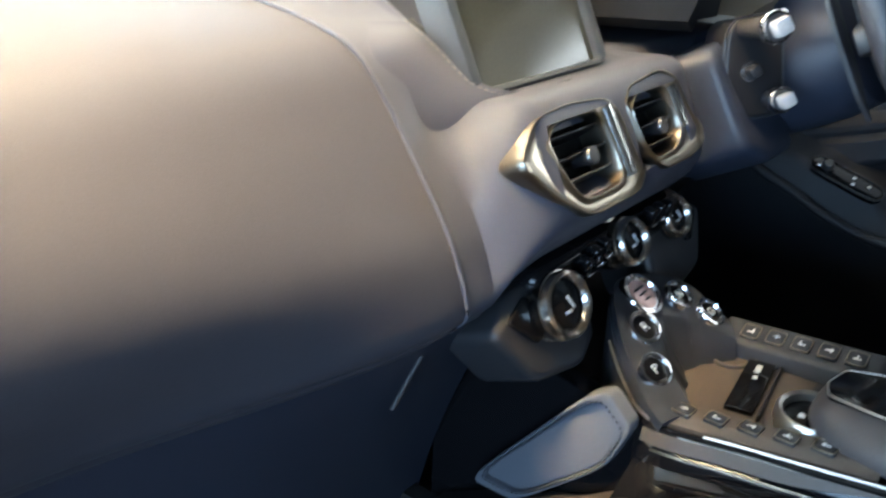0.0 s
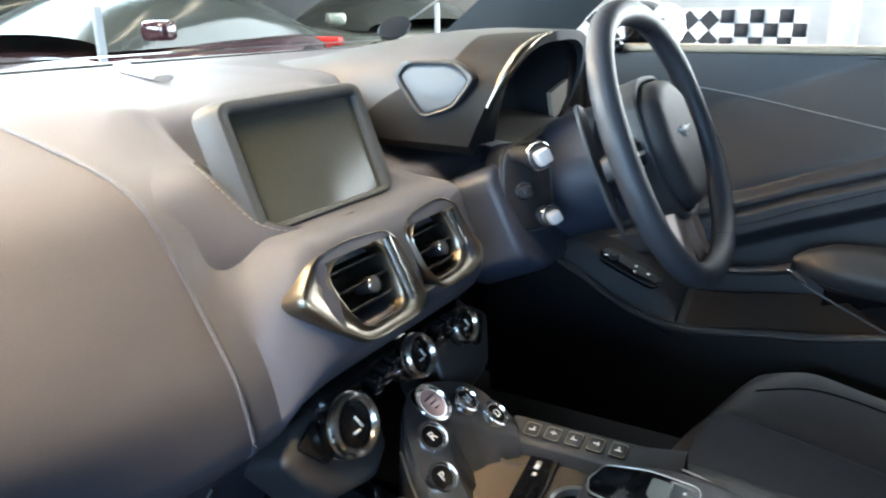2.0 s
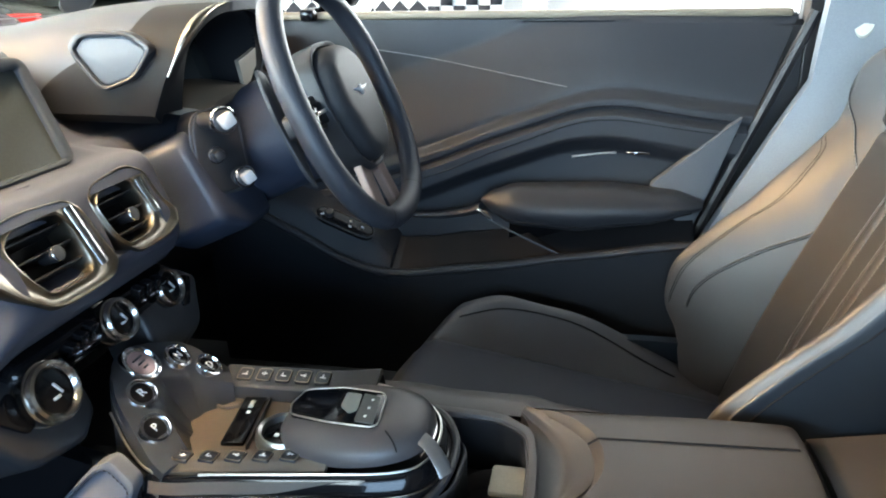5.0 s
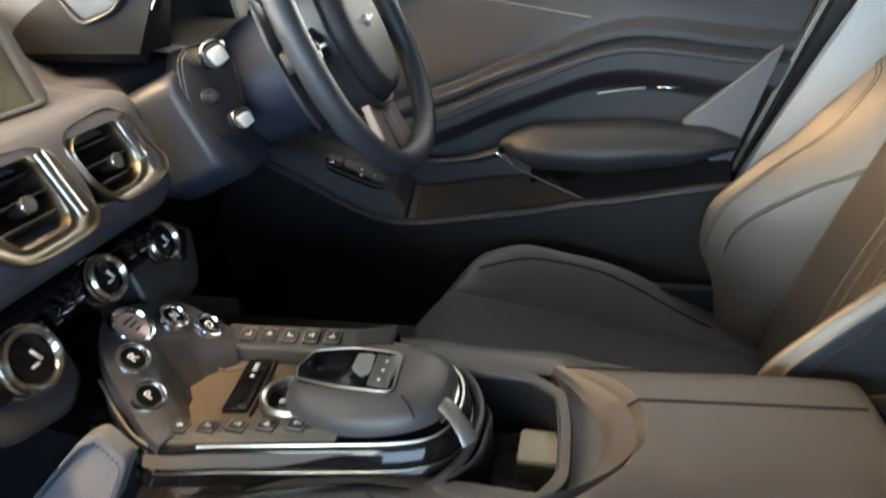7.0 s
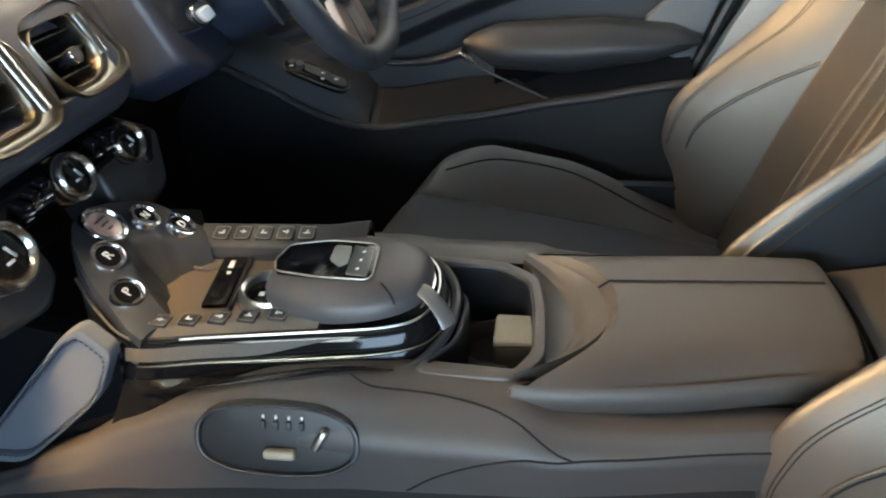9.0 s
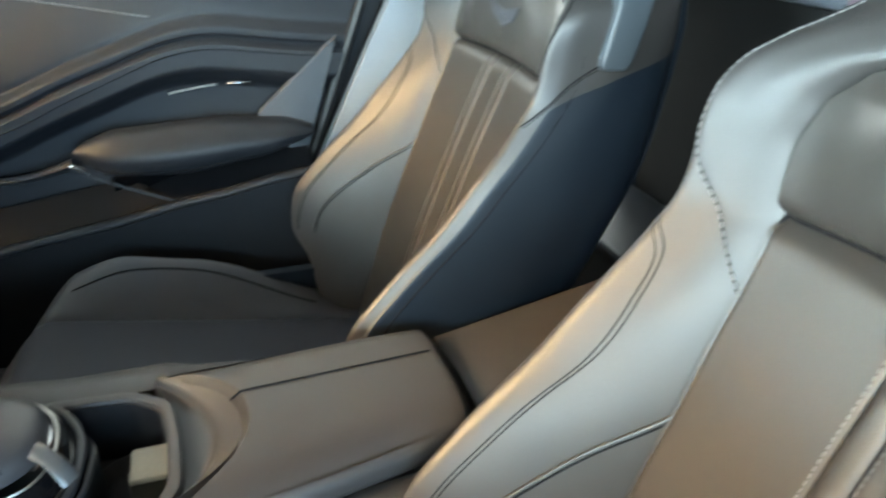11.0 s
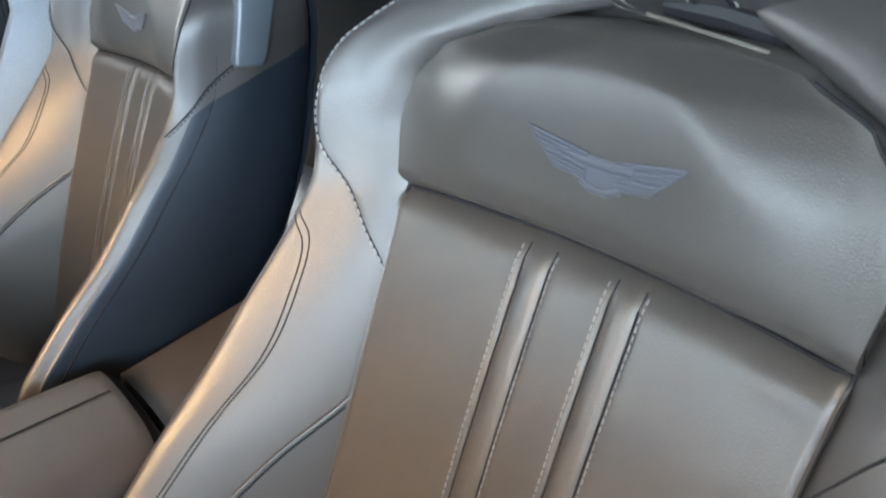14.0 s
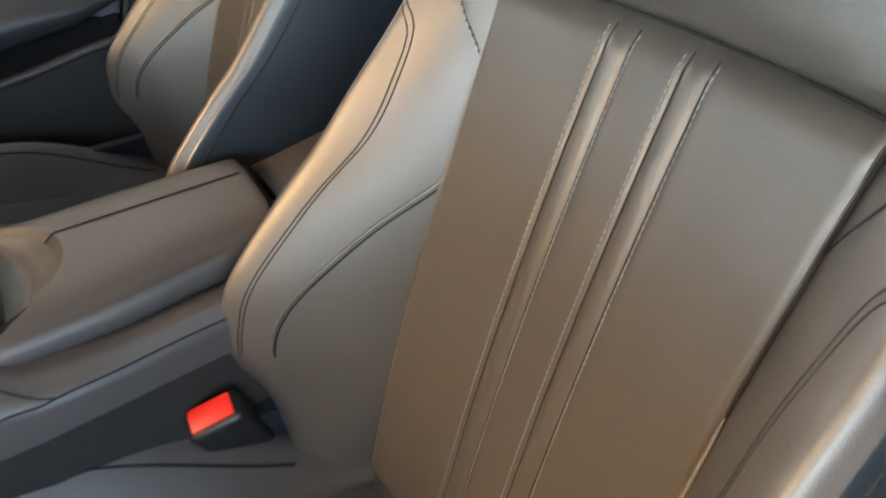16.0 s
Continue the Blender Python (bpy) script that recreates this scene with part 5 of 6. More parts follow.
part("release_button", box(0.031, 0.017, 0.006, 0.0015, 2, _bm @ Matrix.Translation((0, -0.001, 0.001))), RED, buckle, "bright red push button")
part("stalk", box(0.018, 0.008, 0.12, 0.003, 2, _bm @ Matrix.Translation((0, 0, -0.12))), BLACK, buckle)

# ---- driver door ----
door = thing("driver_door", "dark blue-black leather driver door card, closed", "car door")


def crest_raw(y):
    return table([(-0.82, 0.784), (-0.703, 0.794), (-0.60, 0.806), (-0.50, 0.822), (-0.455, 0.822), (-0.41, 0.812), (-0.30, 0.768), (-0.143, 0.704), (0.0, 0.660), (0.2, 0.62)], y)


def crest(y):
    return sum(crest_raw(y + 0.012 * k) for k in range(-4, 5)) / 9


def sill_raw(y):
    return table([(-0.66, 0.568), (-0.60, 0.562), (-0.444, 0.536), (-0.249, 0.502), (-0.10, 0.481), (-0.04, 0.484), (0.03, 0.510), (0.10, 0.552), (0.2, 0.60), (0.4, 0.62)], y)


def sill(y):
    return sum(sill_raw(y + 0.010 * k) for k in range(-3, 4)) / 7


def door_x(y, z):
    c = crest(y)
    x = 0.812
    x -= 0.026 * smooth(c + 0.006, c - 0.014, z)
    x -= 0.009 * smooth(c - 0.034, c - 0.042, z)
    x += 0.004 * math.exp(-((z - c + 0.030) / 0.004) ** 2)
    x += 0.036 * smooth(c - 0.075, c - 0.115, z)
    x += 0.066 * max(0.0, min(1.0, (z - c - 0.012) / 0.16)) ** 1.2
    return x


def rear_edge(z):
    return -0.802 + (0.957 - z) * 0.40


def card_fn(u, v):
    if v > 0.92:
        t = (v - 0.92) / 0.08
        z = 0.940 + 0.012 * math.sin(t * 1.57)
        y = lerp(0.46, rear_edge(0.95), u)
        return (lerp(door_x(y, 0.94), 0.887, 1 - math.cos(t * 1.57)), y, z)
    t = v / 0.92
    y = lerp(0.46, rear_edge(0.78), u)
    c = crest(y)
    z = lerp(0.47, c - 0.13, t / 0.15) if t < 0.15 else lerp(c - 0.13, c + 0.012, (t - 0.15) / 0.6) if t < 0.75 else lerp(c + 0.012, 0.940, (t - 0.75) / 0.25)
    y = lerp(0.46, rear_edge(z), u)
    return (door_x(y, z) if abs(z - c) > 0.2 else door_x(lerp(0.46, rear_edge(0.78), u), z), y, z)


part("card", sheet(card_fn, 100, 120, (0.03, 0, -0.005)), DOORL, door)
# The tan colour carries the warm light along the door's top edge.
part("belt_trim", box(0.040, 1.24, 0.014, 0.005, 3, pose(0.884, -0.17, 0.9520)), mat("belt_trim_lit_tan", (0.20, 0.17, 0.125), 0.5, grain=0.1), door, "window edge trim, coloured tan for the warm light on it")
part("rear_trim", plate(rounded([(0.708, 0.782), (0.686, 0.765), (0.558, 0.655), (0.585, 0.60), (0.640, 0.575)], 0.08, 3), 0.02, Matrix(((0, 0, -1, 0.770), (-1, 0, 0, 0), (0, 1, 0, 0), (0, 0, 0, 1))), 0.0015), mat("door_trim_grey", (0.095, 0.105, 0.12), 0.7, grain=0.1), door, "pale grey trim triangle")
part("upper_stitch_line", tube([(door_x(y, z) - 0.0008, y, z) for y, z in [(lerp(0.02, -0.40, k / 20), 0.892 - 0.066 * (k / 20) ** 1.1) for k in range(21)]], 0.0010, 6), THREAD, door)
for dz in (-0.024, -0.048):
    part("crest_seam", tube([(door_x(y, crest(y) + dz) - 0.0010, y, crest(y) + dz) for y in [lerp(-0.05, -0.70, k / 40) for k in range(41)]], 0.0010, 6), DARKTHREAD, door)
handle = part("door_pull", tube([(0.764, y, 0.706 + 0.010 * math.sin((y + 0.415) / -0.14 * 2.2)) for y in [lerp(-0.415, -0.495, k / 12) for k in range(13)]], 0.0020, 8), SILVER, door, "thin chrome pull edge")
part("pull_tip", tube([(0.764, -0.512, 0.7165), (0.764, -0.553, 0.7155)], 0.0020, 8), CHROME, handle)


def arm_fn(u, v):
    a = 6.283185 * u
    c, s = math.cos(a), math.sin(a)
    e = (1 - (2 * abs(v - 0.52)) ** 3.2) if abs(v - 0.52) < 0.5 else 0.0
    e = max(0.02, e) ** 0.5
    y = lerp(-0.250, -0.650, v)
    top = table([(-0.65, 0.634), (-0.60, 0.650), (-0.49, 0.660), (-0.315, 0.654), (-0.27, 0.640), (-0.25, 0.626)], y)
    low = table([(-0.65, 0.618), (-0.55, 0.590), (-0.431, 0.574), (-0.310, 0.580), (-0.27, 0.600), (-0.25, 0.616)], y)
    w, h = 0.058 * e, 0.5 * (top - low)
    ridge = math.copysign(abs(c) ** 0.55, c) * (1 - 0.35 * max(0.0, s)) * (1 - 0.12 * max(0.0, -s))
    return (0.752 + w * ridge, y, 0.5 * (top + low) + h * math.copysign(abs(s) ** 0.8, s))


part("door_armrest", sheet(arm_fn, 40, 40), DOORL, door, "padded dark leather armrest")
part("armrest_seam", tube([Vector(arm_fn(0.60, lerp(0.08, 0.95, k / 20))) + Vector((-0.001, 0, 0)) for k in range(21)], 0.0012, 6), DARKTHREAD, door)
part("armrest_tip", tube([(0.722, -0.246, 0.612), (0.716, -0.262, 0.604), (0.712, -0.276, 0.594)], lambda t: 0.003 + 0.005 * math.sin(3.14 * t), 8, False, 0.6), CHROME, door)
part("nose_ledge", tube(catmull([(0.738, -0.252, 0.610), (0.748, -0.215, 0.596), (0.760, -0.165, 0.584), (0.772, -0.110, 0.580), (0.785, -0.070, 0.586)], 6), lambda t: 0.013 - 0.007 * t, 10, False, 0.7), DOORL, door, "leather ledge ahead of the armrest")
part("pocket_trim", tube(catmull([(0.714, -0.268, 0.594), (0.709, -0.32, 0.570), (0.706, -0.40, 0.535), (0.704, -0.441, 0.520), (0.704, -0.446, 0.523)], 6), 0.0022, 8), SATIN, door)
part("pocket_lining", sheet(lambda u, v: (lerp(0.712, 0.80, v), lerp(-0.30, -0.62, u), lerp(sill(lerp(-0.30, -0.62, u)) - 0.006, 0.590, v ** 2)), 16, 10, (0.004, 0, -0.006)), GLOSS, door, "black pocket behind the armrest")
part("pocket_tray", sheet(lambda u, v: (lerp(0.700, 0.800, v), lerp(0.02, -0.64, u), sill(lerp(0.02, -0.64, u)) - 0.010 + 0.05 * v), 30, 8, (0, 0, -0.012)), BLACK, door)
part("tray_mat", sheet(lambda u, v: (lerp(0.708, 0.790, v), lerp(-0.09, -0.42 + 0.10 * v, u), sill(lerp(-0.09, -0.42 + 0.10 * v, u)) - 0.005 + 0.048 * v), 24, 8, (0, 0, -0.004)), mat("pocket_mat", (0.030, 0.025, 0.023), 0.85, grain=0.6, scale=900, spec=0.08), door, "dark brown ribbed pocket mat")
_lip = [lerp(0.30, -0.66, k / 60) for k in range(61)]
part("sill_lip", tube([(0.698, y, sill(y)) for y in _lip], 0.0105, 12, False, 0.8), DOORL, door, "padded leather pocket lip")
part("lip_seam", tube([(0.6885, y, sill(y) - 0.004) for y in _lip], 0.0010, 6), DARKTHREAD, door)
part("lower_panel", sheet(lambda u, v: (0.697 + 0.03 * v, lerp(0.30, -0.66, u), lerp(sill(lerp(0.30, -0.66, u)) - 0.006, 0.235, v)), 50, 12, (0.02, 0, 0)), DOORL, door)


def pod_fn(u, v):
    y = lerp(0.20, -0.075, u)
    s = sill(y)
    top = table([(-0.08, 0.492), (-0.045, 0.528), (0.0, 0.556), (0.06, 0.586), (0.2, 0.625)], y)
    return (lerp(0.690, 0.815, v) + 0.010 * math.sin(3.14 * u) * (1 - v), y, lerp(s - 0.004, top, smooth(0, 0.28, v)) + 0.03 * v)


part("switch_pod", sheet(pod_fn, 30, 24, (0.01, 0, -0.02)), DOORL, door)
mirrorsw = thing("mirror_switch_panel", "gloss black mirror switch panel with bright knob", "switch panel")
_mm = Matrix.Translation((0.716, 0.012, 0.577)) @ frame_of((-0.52, -0.30, 0.80), (0, -1, -0.45))
_mo = rounded([(-0.055, -0.016), (0.050, -0.016), (0.060, 0.0), (0.050, 0.016), (-0.055, 0.016), (-0.064, 0.0)], 0.3, 5)
part("plate", plate(_mo, 0.014, _mm, 0.003), GLOSS, mirrorsw)
part("rim", tube([_mm @ Vector((q[0] * 1.02, q[1] * 1.05, -0.002)) for q in _mo], 0.0016, 6, True), SATIN, mirrorsw)
part("mirror_knob", lathe([(0.009, 0), (0.010, 0.005), (0.007, 0.010)], 20, _mm @ Matrix.Translation((-0.036, 0.0, 0.0))), SATIN, mirrorsw)
part("knob_edge", box(0.016, 0.0025, 0.002, 0.0005, 1, _mm @ Matrix.Translation((-0.044, -0.006, 0.004)) @ pose(0, 0, 0, 0, 0, 35)), CHROME, mirrorsw)
for x, y in ((0.008, 0.005), (0.012, -0.007), (0.034, 0.003)):
    part("switch_mark", box(0.005, 0.004, 0.0008, 0, 1, _mm @ Matrix.Translation((x, y, 0.0006))), MARK, mirrorsw)

# ---- cabin shell ----
HEAD = mat("headlining", (0.16, 0.17, 0.18), 0.9, grain=0.3, scale=700)
PILLAR = mat("pillar_trim", (0.045, 0.052, 0.058), 0.6, grain=0.3, scale=700)
floor = tagged(part("cabin_floor", box(1.70, 2.5, 0.02, 0, 1, pose(0, -0.30, 0.24)), CARPET), "black carpeted cabin floor", "floor", kind="structure")


def roof_fn(u, v):
    a = lerp(-1, 1, u)
    y = lerp(0.02, -1.30, v)
    return (a * 0.66, y, 1.275 - 0.07 * a * a - 0.10 * smooth(0.55, 1.2, v) - 0.02 * smooth(0.3, 0, v))


tagged(part("ceiling", sheet(roof_fn, 20, 20, (0, 0, 0.03)), HEAD), "grey headlining under the roof", "ceiling", kind="structure")


def pillar_fn(side):
    def f(u, v):
        a = Vector((0.745, 0.475, 0.935)).lerp(Vector((0.600, 0.00, 1.245)), v)
        b = Vector((0.81, 0.21, 0.950)).lerp(Vector((0.660, -0.14, 1.235)), v)
        p = a.lerp(b, u)
        return (side * (p.x - 0.01 * math.sin(3.14 * u)), p.y, p.z)
    return f


for side in (1, -1):
    tagged(part("trim", sheet(pillar_fn(side), 10, 20, (side * 0.03, 0.0, 0.01)), PILLAR), "dark grey fabric windscreen pillar trim", "pillar trim", kind="structure")
    tagged(part("trim", sheet(lambda u, v: (side * (0.775 - 0.03 * u - 0.12 * smooth(0.4, 1.0, v)), lerp(rear_edge(lerp(0.45, 0.957, min(1, v * 2))) - 0.008, -1.10, u), lerp(0.45, 1.24, v)), 14, 24, (side * 0.03, 0, 0)), TRIMGREY), "pale grey rear pillar trim", "pillar trim", kind="structure")
    tagged(part("door_seal", tube([(side * 0.790, rear_edge(z) - 0.006, z) for z in [lerp(0.40, 0.957, k / 16) for k in range(17)]], 0.010, 8), BLACK), "black rubber door seal", "seal", kind="structure")
for side in (1, -1):
    tagged(part("body_side", box(0.05, 0.34, 1.00, 0.01, 1, pose(side * 0.885, -0.975, 0.72)), BLACK), "dark painted body side", "body panel", kind="structure")
tagged(part("door_jamb", box(0.05, 0.24, 0.64, 0.01, 1, pose(0.885, -0.70, 0.62)), BLACK), "black door shut face", "door jamb", kind="structure")
# Unseen open door, a plain panel added to shade the low cabin.
tagged(part("passenger_door", box(0.09, 1.22, 0.64, 0.03, 3, Matrix.Translation((-0.86, 0.42, 0.63)) @ pose(0, 0, 0, 0, 0, -65) @ Matrix.Translation((0, -0.61, 0))), DOORL), "dark leather passenger door standing open", "car door", kind="structure")
tagged(part("coat_hook", lathe([(0.001, -0.012), (0.015, -0.010), (0.018, 0.0), (0.015, 0.006), (0.002, 0.008)], 24, Matrix.Translation((0.740, -0.868, 0.944)) @ frame_of((-1, 0.2, 0)) @ Matrix.Scale(1.5, 4, (0, 1, 0))), mat("cream_plastic", (0.75, 0.74, 0.66), 0.4)), "cream oval belt button on the rear pillar", "belt button")
tagged(part("wall_rear", sheet(lambda u, v: (lerp(-0.80, 0.80, u), -1.27 + 0.03 * v, lerp(0.24, 0.872, v)), 16, 12, (0, -0.02, 0)), CARPET), "black carpeted rear bulkhead", "bulkhead", kind="structure")
tagged(part("rear_shelf", box(1.58, 0.9, 0.03, 0.008, 2, pose(0, -1.74, 0.870)), CARPET), "black carpeted luggage floor", "luggage floor", kind="structure")
tagged(part("storage_step", box(0.62, 0.20, 0.24, 0.02, 3, pose(0.46, -1.14, 0.38)), SHELL), "dark blue storage step behind the seats", "storage box")
bar = thing("luggage_bar", "grey luggage retaining bar behind the seats", "luggage bar")
part("main_bar", box(0.84, 0.05, 0.052, 0.014, 4, pose(0.60, -1.262, 0.898)), mat("bar_grey", (0.20, 0.22, 0.25), 0.5, grain=0.1), bar)
part("end_cover", box(0.42, 0.054, 0.056, 0.016, 4, pose(-0.02, -1.262, 0.898)), mat("bar_mauve", (0.30, 0.22, 0.26), 0.5, grain=0.1), bar, "mauve-tinted bar cover")
tagged(part("rear_window", sheet(lambda u, v: (lerp(-0.58, 0.58, u), lerp(-1.30, -2.1, v), lerp(1.165, 0.93, v)), 8, 8, (0, 0, 0.006)), SCREEN), "dark tinted rear window", "window", kind="structure")
for side in (1, -1):
    tagged(part("rear_quarter", sheet(lambda u, v: (side * lerp(0.78, 0.56, v), lerp(-1.10, -2.1, u), lerp(0.85, 1.20 - 0.24 * u, v)), 8, 8, (side * 0.02, 0, 0)), HEAD), "grey rear quarter lining", "quarter panel", kind="structure")
tagged(part("firewall", sheet(lambda u, v: (lerp(-0.85, 0.85, u), 0.62 - 0.1 * v, lerp(0.24, 0.94, v)), 6, 6, (0, 0.02, 0)), CARPET), "black carpeted footwell bulkhead", "bulkhead", kind="structure")
for side in (1, -1):
    tagged(part("kick_panel", box(0.03, 0.5, 0.70, 0.004, 1, pose(side * 0.815, 0.40, 0.58)), CARPET), "black carpeted footwell side", "kick panel", kind="structure")
tagged(part("door_sill", box(0.09, 1.5, 0.16, 0.02, 3, pose(-0.80, -0.30, 0.30)), BLACK), "black painted door sill", "sill", kind="structure")
CLEAR = glass("clear_glass")


def screen_fn(u, v):
    a = lerp(-1, 1, u)
    w = lerp(0.80, 0.60, v)
    return (a * w, lerp(0.70, 0.04, v) - 0.10 * a * a * (1 - 0.4 * v), lerp(0.962, 1.262, v) - 0.02 * a * a * v)


ws = tagged(part("windscreen", sheet(screen_fn, 24, 10, (0, 0.004, 0.003)), CLEAR), "clear raked windscreen", "windscreen", kind="structure")
ws.visible_shadow = False
tagged(part("cowl", sheet(lambda u, v: (lerp(-0.82, 0.82, u), lerp(0.66, 1.0, v) - 0.10 * (2 * u - 1) ** 2, 0.955 - 0.02 * v), 16, 4, (0, 0, -0.01)), BLACK), "black scuttle below the windscreen", "scuttle", kind="structure")
tagged(part("bonnet", sheet(lambda u, v: (lerp(-0.88, 0.88, u), lerp(0.95, 2.25, v), 0.93 - 0.03 * (2 * u - 1) ** 2 - 0.20 * v ** 1.6), 20, 16, (0, 0, -0.02)), mat("bonnet_paint", (0.05, 0.06, 0.09), 0.25, coat=1.0, metal=0.3)), "dark blue painted bonnet", "bonnet", kind="structure")
tagged(part("demister_grille", tube([(0.02, 0.36, 0.957), (0.055, 0.46, 0.9595), (0.12, 0.56, 0.9595)], 0.012, 10, False, 0.35), TRIMGREY), "thin pale grey demister grille on the dashboard", "air vent")
tweeter = thing("dashboard_tweeter", "small oval black tweeter on the dashboard", "speaker")
part("grille", lathe([(0.030, -0.010), (0.033, -0.004), (0.031, 0.004), (0.010, 0.006)], 32, Matrix.Translation((0.655, 0.470, 0.993)) @ frame_of((-0.70, -0.62, 0.35)) @ Matrix.Scale(0.62, 4, (0, 1, 0))), BLACK, tweeter)
part("stem", lathe([(0.012, 0.0), (0.009, 0.030)], 16, Matrix.Translation((0.665, 0.480, 0.955))), BLACK, tweeter)
mirror = thing("door_mirror", "black exterior door mirror", "door mirror")
part("mirror_housing", sheet(lambda u, v: (0.985 + 0.085 * math.cos(6.283 * u) * math.sin(3.14 * v) ** 0.6, 0.13 - 0.09 * v, 0.985 + 0.055 * math.sin(6.283 * u) * math.sin(1.57 + 1.57 * v * 0.4) * math.sin(3.14 * max(v, 0.02)) ** 0.5), 28, 14), GLOSS, mirror)
part("mirror_glass", lathe([(0.072, -0.003), (0.070, 0.0), (0.02, 0.001)], 32, Matrix.Translation((0.975, 0.045, 0.985)) @ frame_of((-0.25, -0.97, 0)) @ Matrix.Scale(0.62, 4, (0, 1, 0))), mat("mirror_silver", (0.85, 0.88, 0.88), 0.02, metal=1.0), mirror)
part("mirror_arm", box(0.12, 0.03, 0.025, 0.008, 2, pose(0.90, 0.11, 0.955)), GLOSS, mirror)

tagged(part("underbody", box(1.72, 3.6, 0.10, 0.03, 2, pose(0, 0.20, 0.175)), BLACK), "black car underbody", "underbody", kind="structure")
for side in (1, -1):
    for y in (1.55, -1.55):
        tagged(part("road_wheel", lathe([(0.20, -0.12), (0.33, -0.12), (0.35, -0.07), (0.35, 0.07), (0.33, 0.12), (0.20, 0.12), (0.06, 0.08)], 36, Matrix.Translation((side * 0.76, y, 0.35)) @ frame_of((side, 0, 0))), BLACK), "black tyre under the car", "wheel", kind="structure")
    tagged(part("lower_side", box(0.06, 2.2, 0.12, 0.02, 2, pose(side * 0.87, 0.0, 0.20)), BLACK), "dark painted sill panel", "body panel", kind="structure")

# ---- showroom ----
FLOORM = mat("polished_tiles", (0.075, 0.075, 0.08), 0.18, var=0.1, big=1.5, scale=60)
tagged(part("ground", box(60, 60, 0.05, 0, 1, pose(0, 0, -0.025)), FLOORM), "dark grey polished showroom floor", "floor", kind="structure")
tagged(part("wall_east", box(0.2, 24, 4.2, 0, 1, pose(9.1, 0, 2.1)), WHITE), "white showroom wall", "wall", kind="structure")
tagged(part("wall_north", box(24, 0.2, 4.2, 0, 1, pose(0, 12.1, 2.1)), WHITE), "white showroom wall", "wall", kind="structure")
tagged(part("wall_south", box(24, 0.2, 4.2, 0, 1, pose(0, -9.1, 2.1)), SHADEWALL), "unseen showroom wall in a shaded blue-grey", "wall", kind="structure")
tagged(part("wall_west", box(0.2, 24, 4.2, 0, 1, pose(-8.1, 0, 2.1)), SHADEWALL), "unseen showroom wall in a shaded blue-grey", "wall", kind="structure")
tagged(part("ceiling_showroom", box(24, 24, 0.1, 0, 1, pose(0, 0, 4.25)), WHITE), "white showroom ceiling", "ceiling", kind="structure")
tagged(part("window_1", box(0.04, 9.0, 3.2, 0, 1, pose(8.95, -4.75, 1.75)), glow("daylight_pane", (0.93, 0.98, 1.0), 3.0)), "bright daylit showroom glazing", "window", kind="structure")
lamp = thing("ceiling_light", "long warm white showroom ceiling light", "ceiling light", "showroom ceiling lights")
part("light_housing", box(0.30, 2.4, 0.08, 0.01, 1, pose(0, 0, 0.05)), WHITE, lamp)
part("diffuser", box(0.24, 2.3, 0.02, 0.004, 1), glow("warm_diffuser", (1.0, 0.86, 0.66), 14.0), lamp)
lamp.matrix_basis = pose(1.2, 3.4, 4.08)
for x, y in ((3.0, 3.4), (4.8, 3.4), (6.6, 3.4), (2.0, 7.0), (4.2, 7.0), (6.4, 7.0)):
    copy_thing(lamp, pose(x, y, 4.08, 0, 0, 90 if y > 5 else 0))
banner = thing("chequered_banner", "black and white chequered cloth banner", "banner")
BLK = mat("black_cloth", (0.03, 0.032, 0.04), 0.8)


def cloth(y, z):
    return (3.55 + 0.03 * math.sin(y * 9), y, z)


part("cloth", sheet(lambda u, v: cloth(lerp(0.05, 1.5, u), lerp(0.45, 1.0, v)), 40, 8, (0.01, 0, 0)), WHITE, banner)
for i in range(10):
    for j in range(5):
        y, z = 0.50 + i * 0.10, 0.945 - j * 0.10
        q = [cloth(y + a, z + b) for a, b in ((0.049, 0), (0, 0.049), (-0.049, 0), (0, -0.049))]
        bm = bmesh.new()
        lo = [bm.verts.new((p[0] - 0.006, p[1], p[2])) for p in q]
        hi = [bm.verts.new((p[0] - 0.001, p[1], p[2])) for p in q]
        bm.faces.new(lo)
        for k in range(4):
            bm.faces.new((lo[k], lo[(k + 1) % 4], hi[(k + 1) % 4], hi[k]))
        part("diamond", bm, BLK, banner)
for i in range(6):
    for j in range(6):
        if (i + j) % 2 == 0:
            y, z = 0.085 + i * 0.066, 0.632 + j * 0.066
            part("square", box(0.006, 0.064, 0.064, 0, 1, Matrix.Translation((cloth(y, z)[0] - 0.006, y, z))), BLK, banner)
tagged(part("display_table", box(0.7, 1.6, 0.42, 0.02, 2, pose(3.95, 0.8, 0.21)), WHITE), "white display plinth behind the banner", "plinth")
tagged(part("glass_post", box(0.10, 0.14, 3.6, 0.01, 2, pose(4.4, -0.05, 1.8)), mat("pale_green_glass", (0.62, 0.78, 0.76), 0.2)), "pale green glazing post", "post")


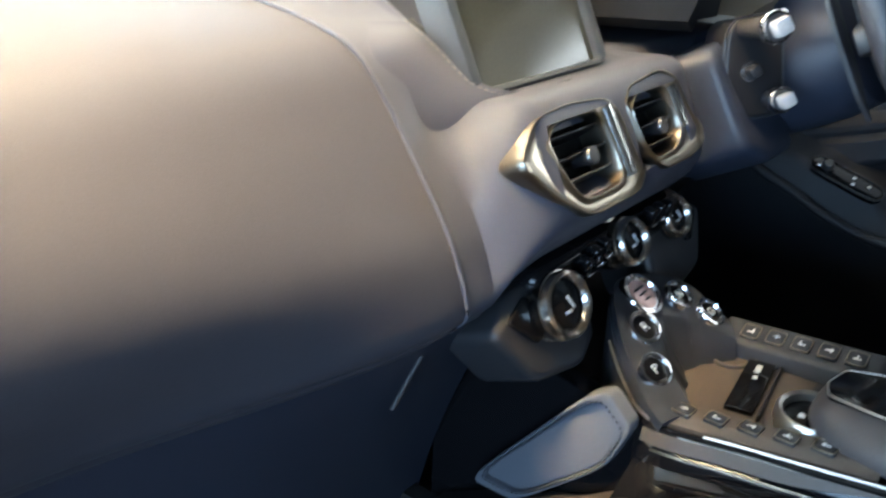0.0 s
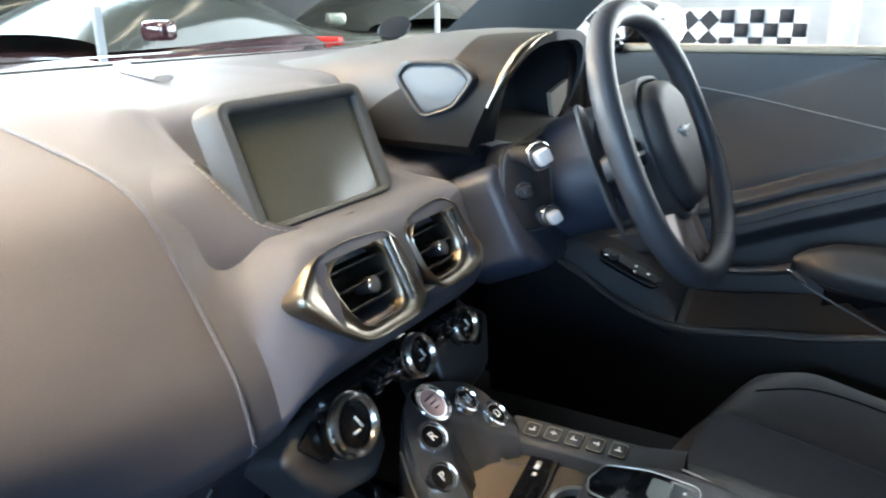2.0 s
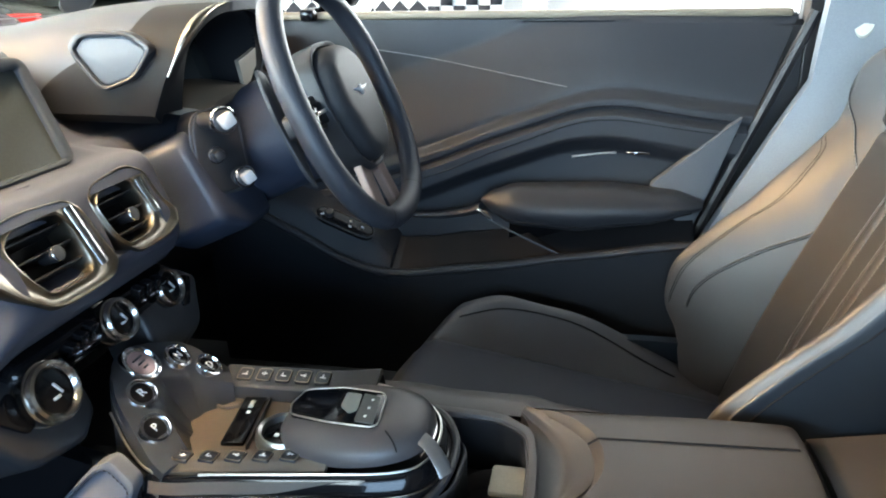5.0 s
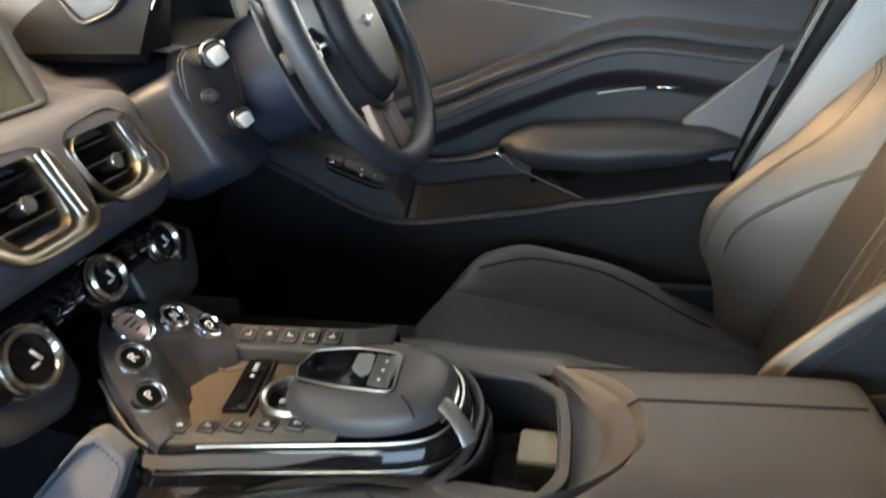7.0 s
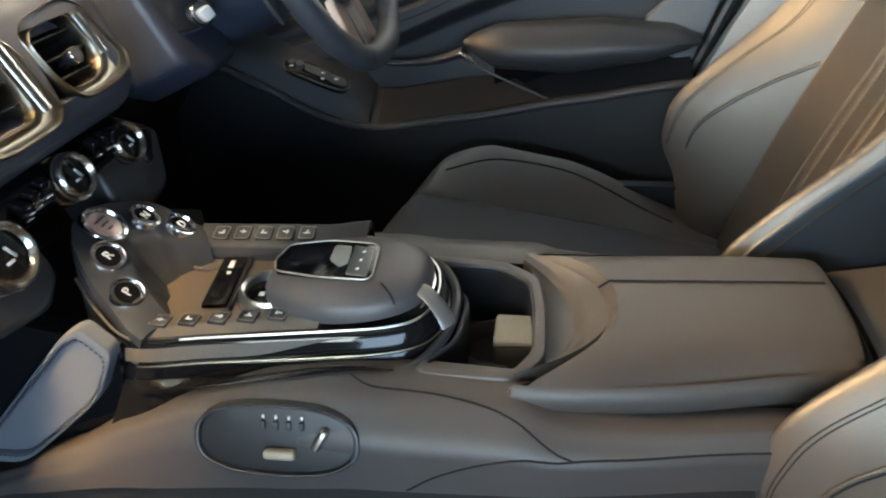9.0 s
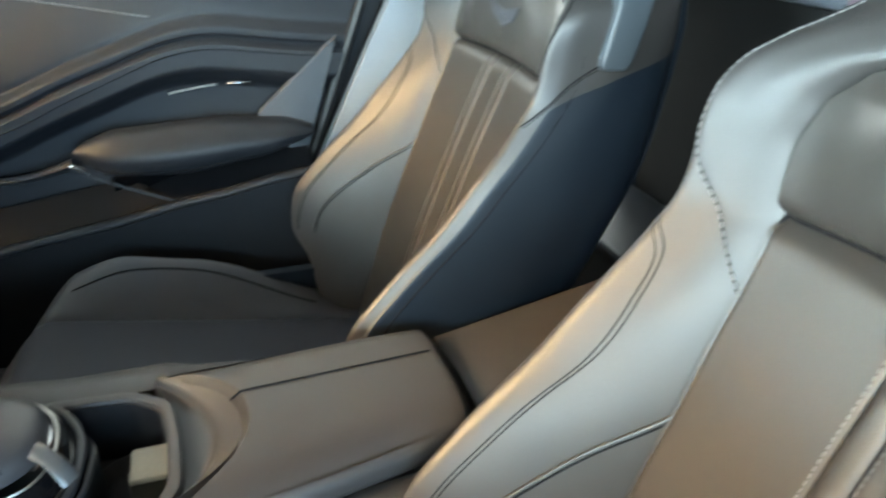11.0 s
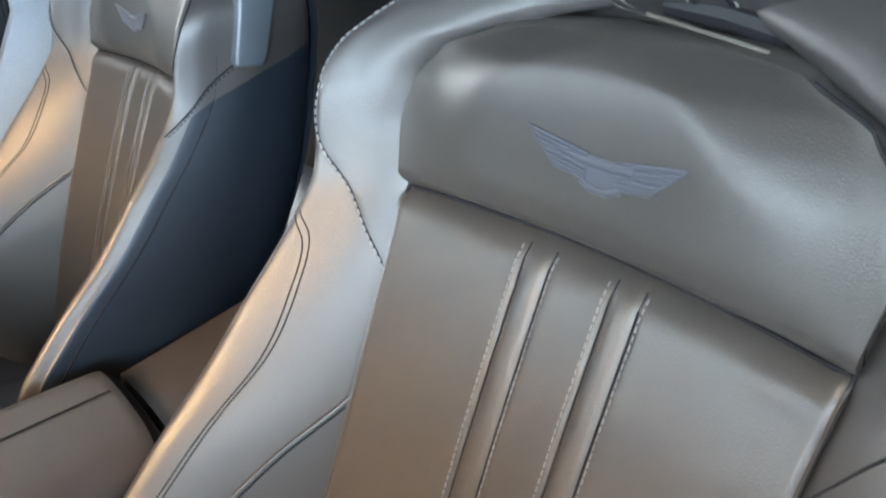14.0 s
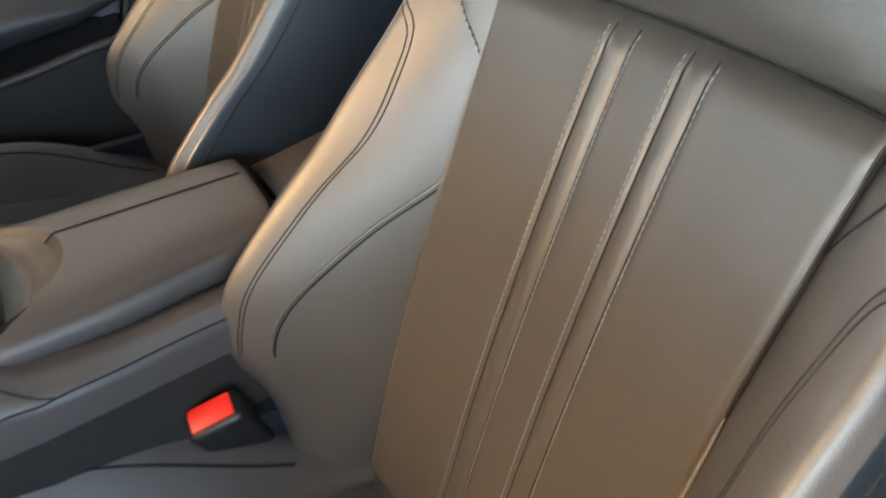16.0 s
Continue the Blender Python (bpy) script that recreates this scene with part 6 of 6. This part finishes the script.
def parked_car(name, label, paint, base):
    """A low coupe seen from its side: length along its own x."""
    c = thing(name, label, "car")

    def body(u, v):
        a = 6.283185 * u
        x = lerp(-2.2, 2.2, v)
        w = 0.90 * (1 - 0.25 * abs(2 * v - 1) ** 4)
        h = table([(0, 0.50), (0.12, 0.62), (0.30, 0.74), (0.6, 0.80), (0.85, 0.82), (1, 0.66)], v)
        cs, sn = math.cos(a), math.sin(a)
        return (x, w * math.copysign(abs(cs) ** 0.5, cs), 0.22 + (h - 0.22) * (0.5 + 0.5 * math.copysign(abs(sn) ** 0.6, sn)))

    part("body", sheet(body, 40, 50), paint, c)

    def cab(u, v):
        a = 3.14159 * u
        x = lerp(-0.75, 1.75, v)
        h = 0.50 * math.sin(3.14159 * min(1, v * 0.92 + 0.04)) ** 0.75
        return (x, 0.72 * math.cos(a) * (1 - 0.2 * math.sin(a)), 0.74 + h * math.sin(a) ** 0.6)

    part("glasshouse", sheet(cab, 30, 30), SCREEN, c)
    for x in (-1.35, 1.35):
        for s in (1, -1):
            t = part("tyre", lathe([(0.20, -0.11), (0.32, -0.11), (0.34, -0.06), (0.34, 0.06), (0.32, 0.11), (0.20, 0.11)], 32, Matrix.Translation((x, s * 0.80, 0.34)) @ frame_of((0, 1, 0))), BLACK, c)
            part("rim", lathe([(0.21, -0.07), (0.21, 0.09), (0.06, 0.06)], 20, Matrix.Translation((x, s * 0.82, 0.34)) @ frame_of((0, s, 0))), SILVER, t)
    for s in (1, -1):
        part("headlight", box(0.30, 0.22, 0.10, 0.04, 3, pose(-1.98, s * 0.62, 0.60, 0, -14, s * 20)), CHROME, c)
        part("tail_light", box(0.10, 0.35, 0.08, 0.02, 2, pose(2.10, s * 0.55, 0.68)), RED, c)
        part("wing_mirror", box(0.14, 0.20, 0.12, 0.04, 3, pose(-0.55, s * 0.98, 0.86)), paint, c)
    c.matrix_basis = base
    return c


parked_car("parked_car", "glossy dark maroon coupe on the showroom floor", mat("maroon_paint", (0.05, 0.016, 0.022), 0.12, coat=1.0), pose(3.1, 4.6, 0.05, 0, 0, 8))
parked_car("parked_car", "glossy deep red coupe in the back row", mat("red_paint", (0.22, 0.02, 0.02), 0.12, coat=1.0), pose(3.6, 7.2, 0.08, 0, 0, 4))
parked_car("parked_car", "silver-green coupe on the showroom floor", mat("silver_green_paint", (0.34, 0.38, 0.33), 0.22, metal=0.5, coat=1.0), pose(6.9, 4.6, 0.06, 0, 0, 60))
parked_car("parked_car", "dark blue coupe on the showroom floor", mat("blue_paint", (0.02, 0.025, 0.06), 0.12, coat=1.0), pose(0.2, 5.2, 0.04, 0, 0, 20))
stand = thing("price_stand", "pale grey display stand between the cars", "display stand")
part("post", box(0.05, 0.03, 1.05, 0.005, 1, pose(2.24, 3.5, 0.53)), TRIMGREY, stand)
part("foot", lathe([(0.18, 0), (0.18, 0.012), (0.03, 0.02)], 24, Matrix.Translation((2.24, 3.5, 0))), SILVER, stand)
stand = thing("price_stand", "pale grey display stand between the cars", "display stand")
part("post", box(0.05, 0.03, 1.05, 0.005, 1, pose(5.4, 3.2, 0.53)), TRIMGREY, stand)
part("foot", lathe([(0.18, 0), (0.18, 0.012), (0.03, 0.02)], 24, Matrix.Translation((5.4, 3.2, 0))), SILVER, stand)
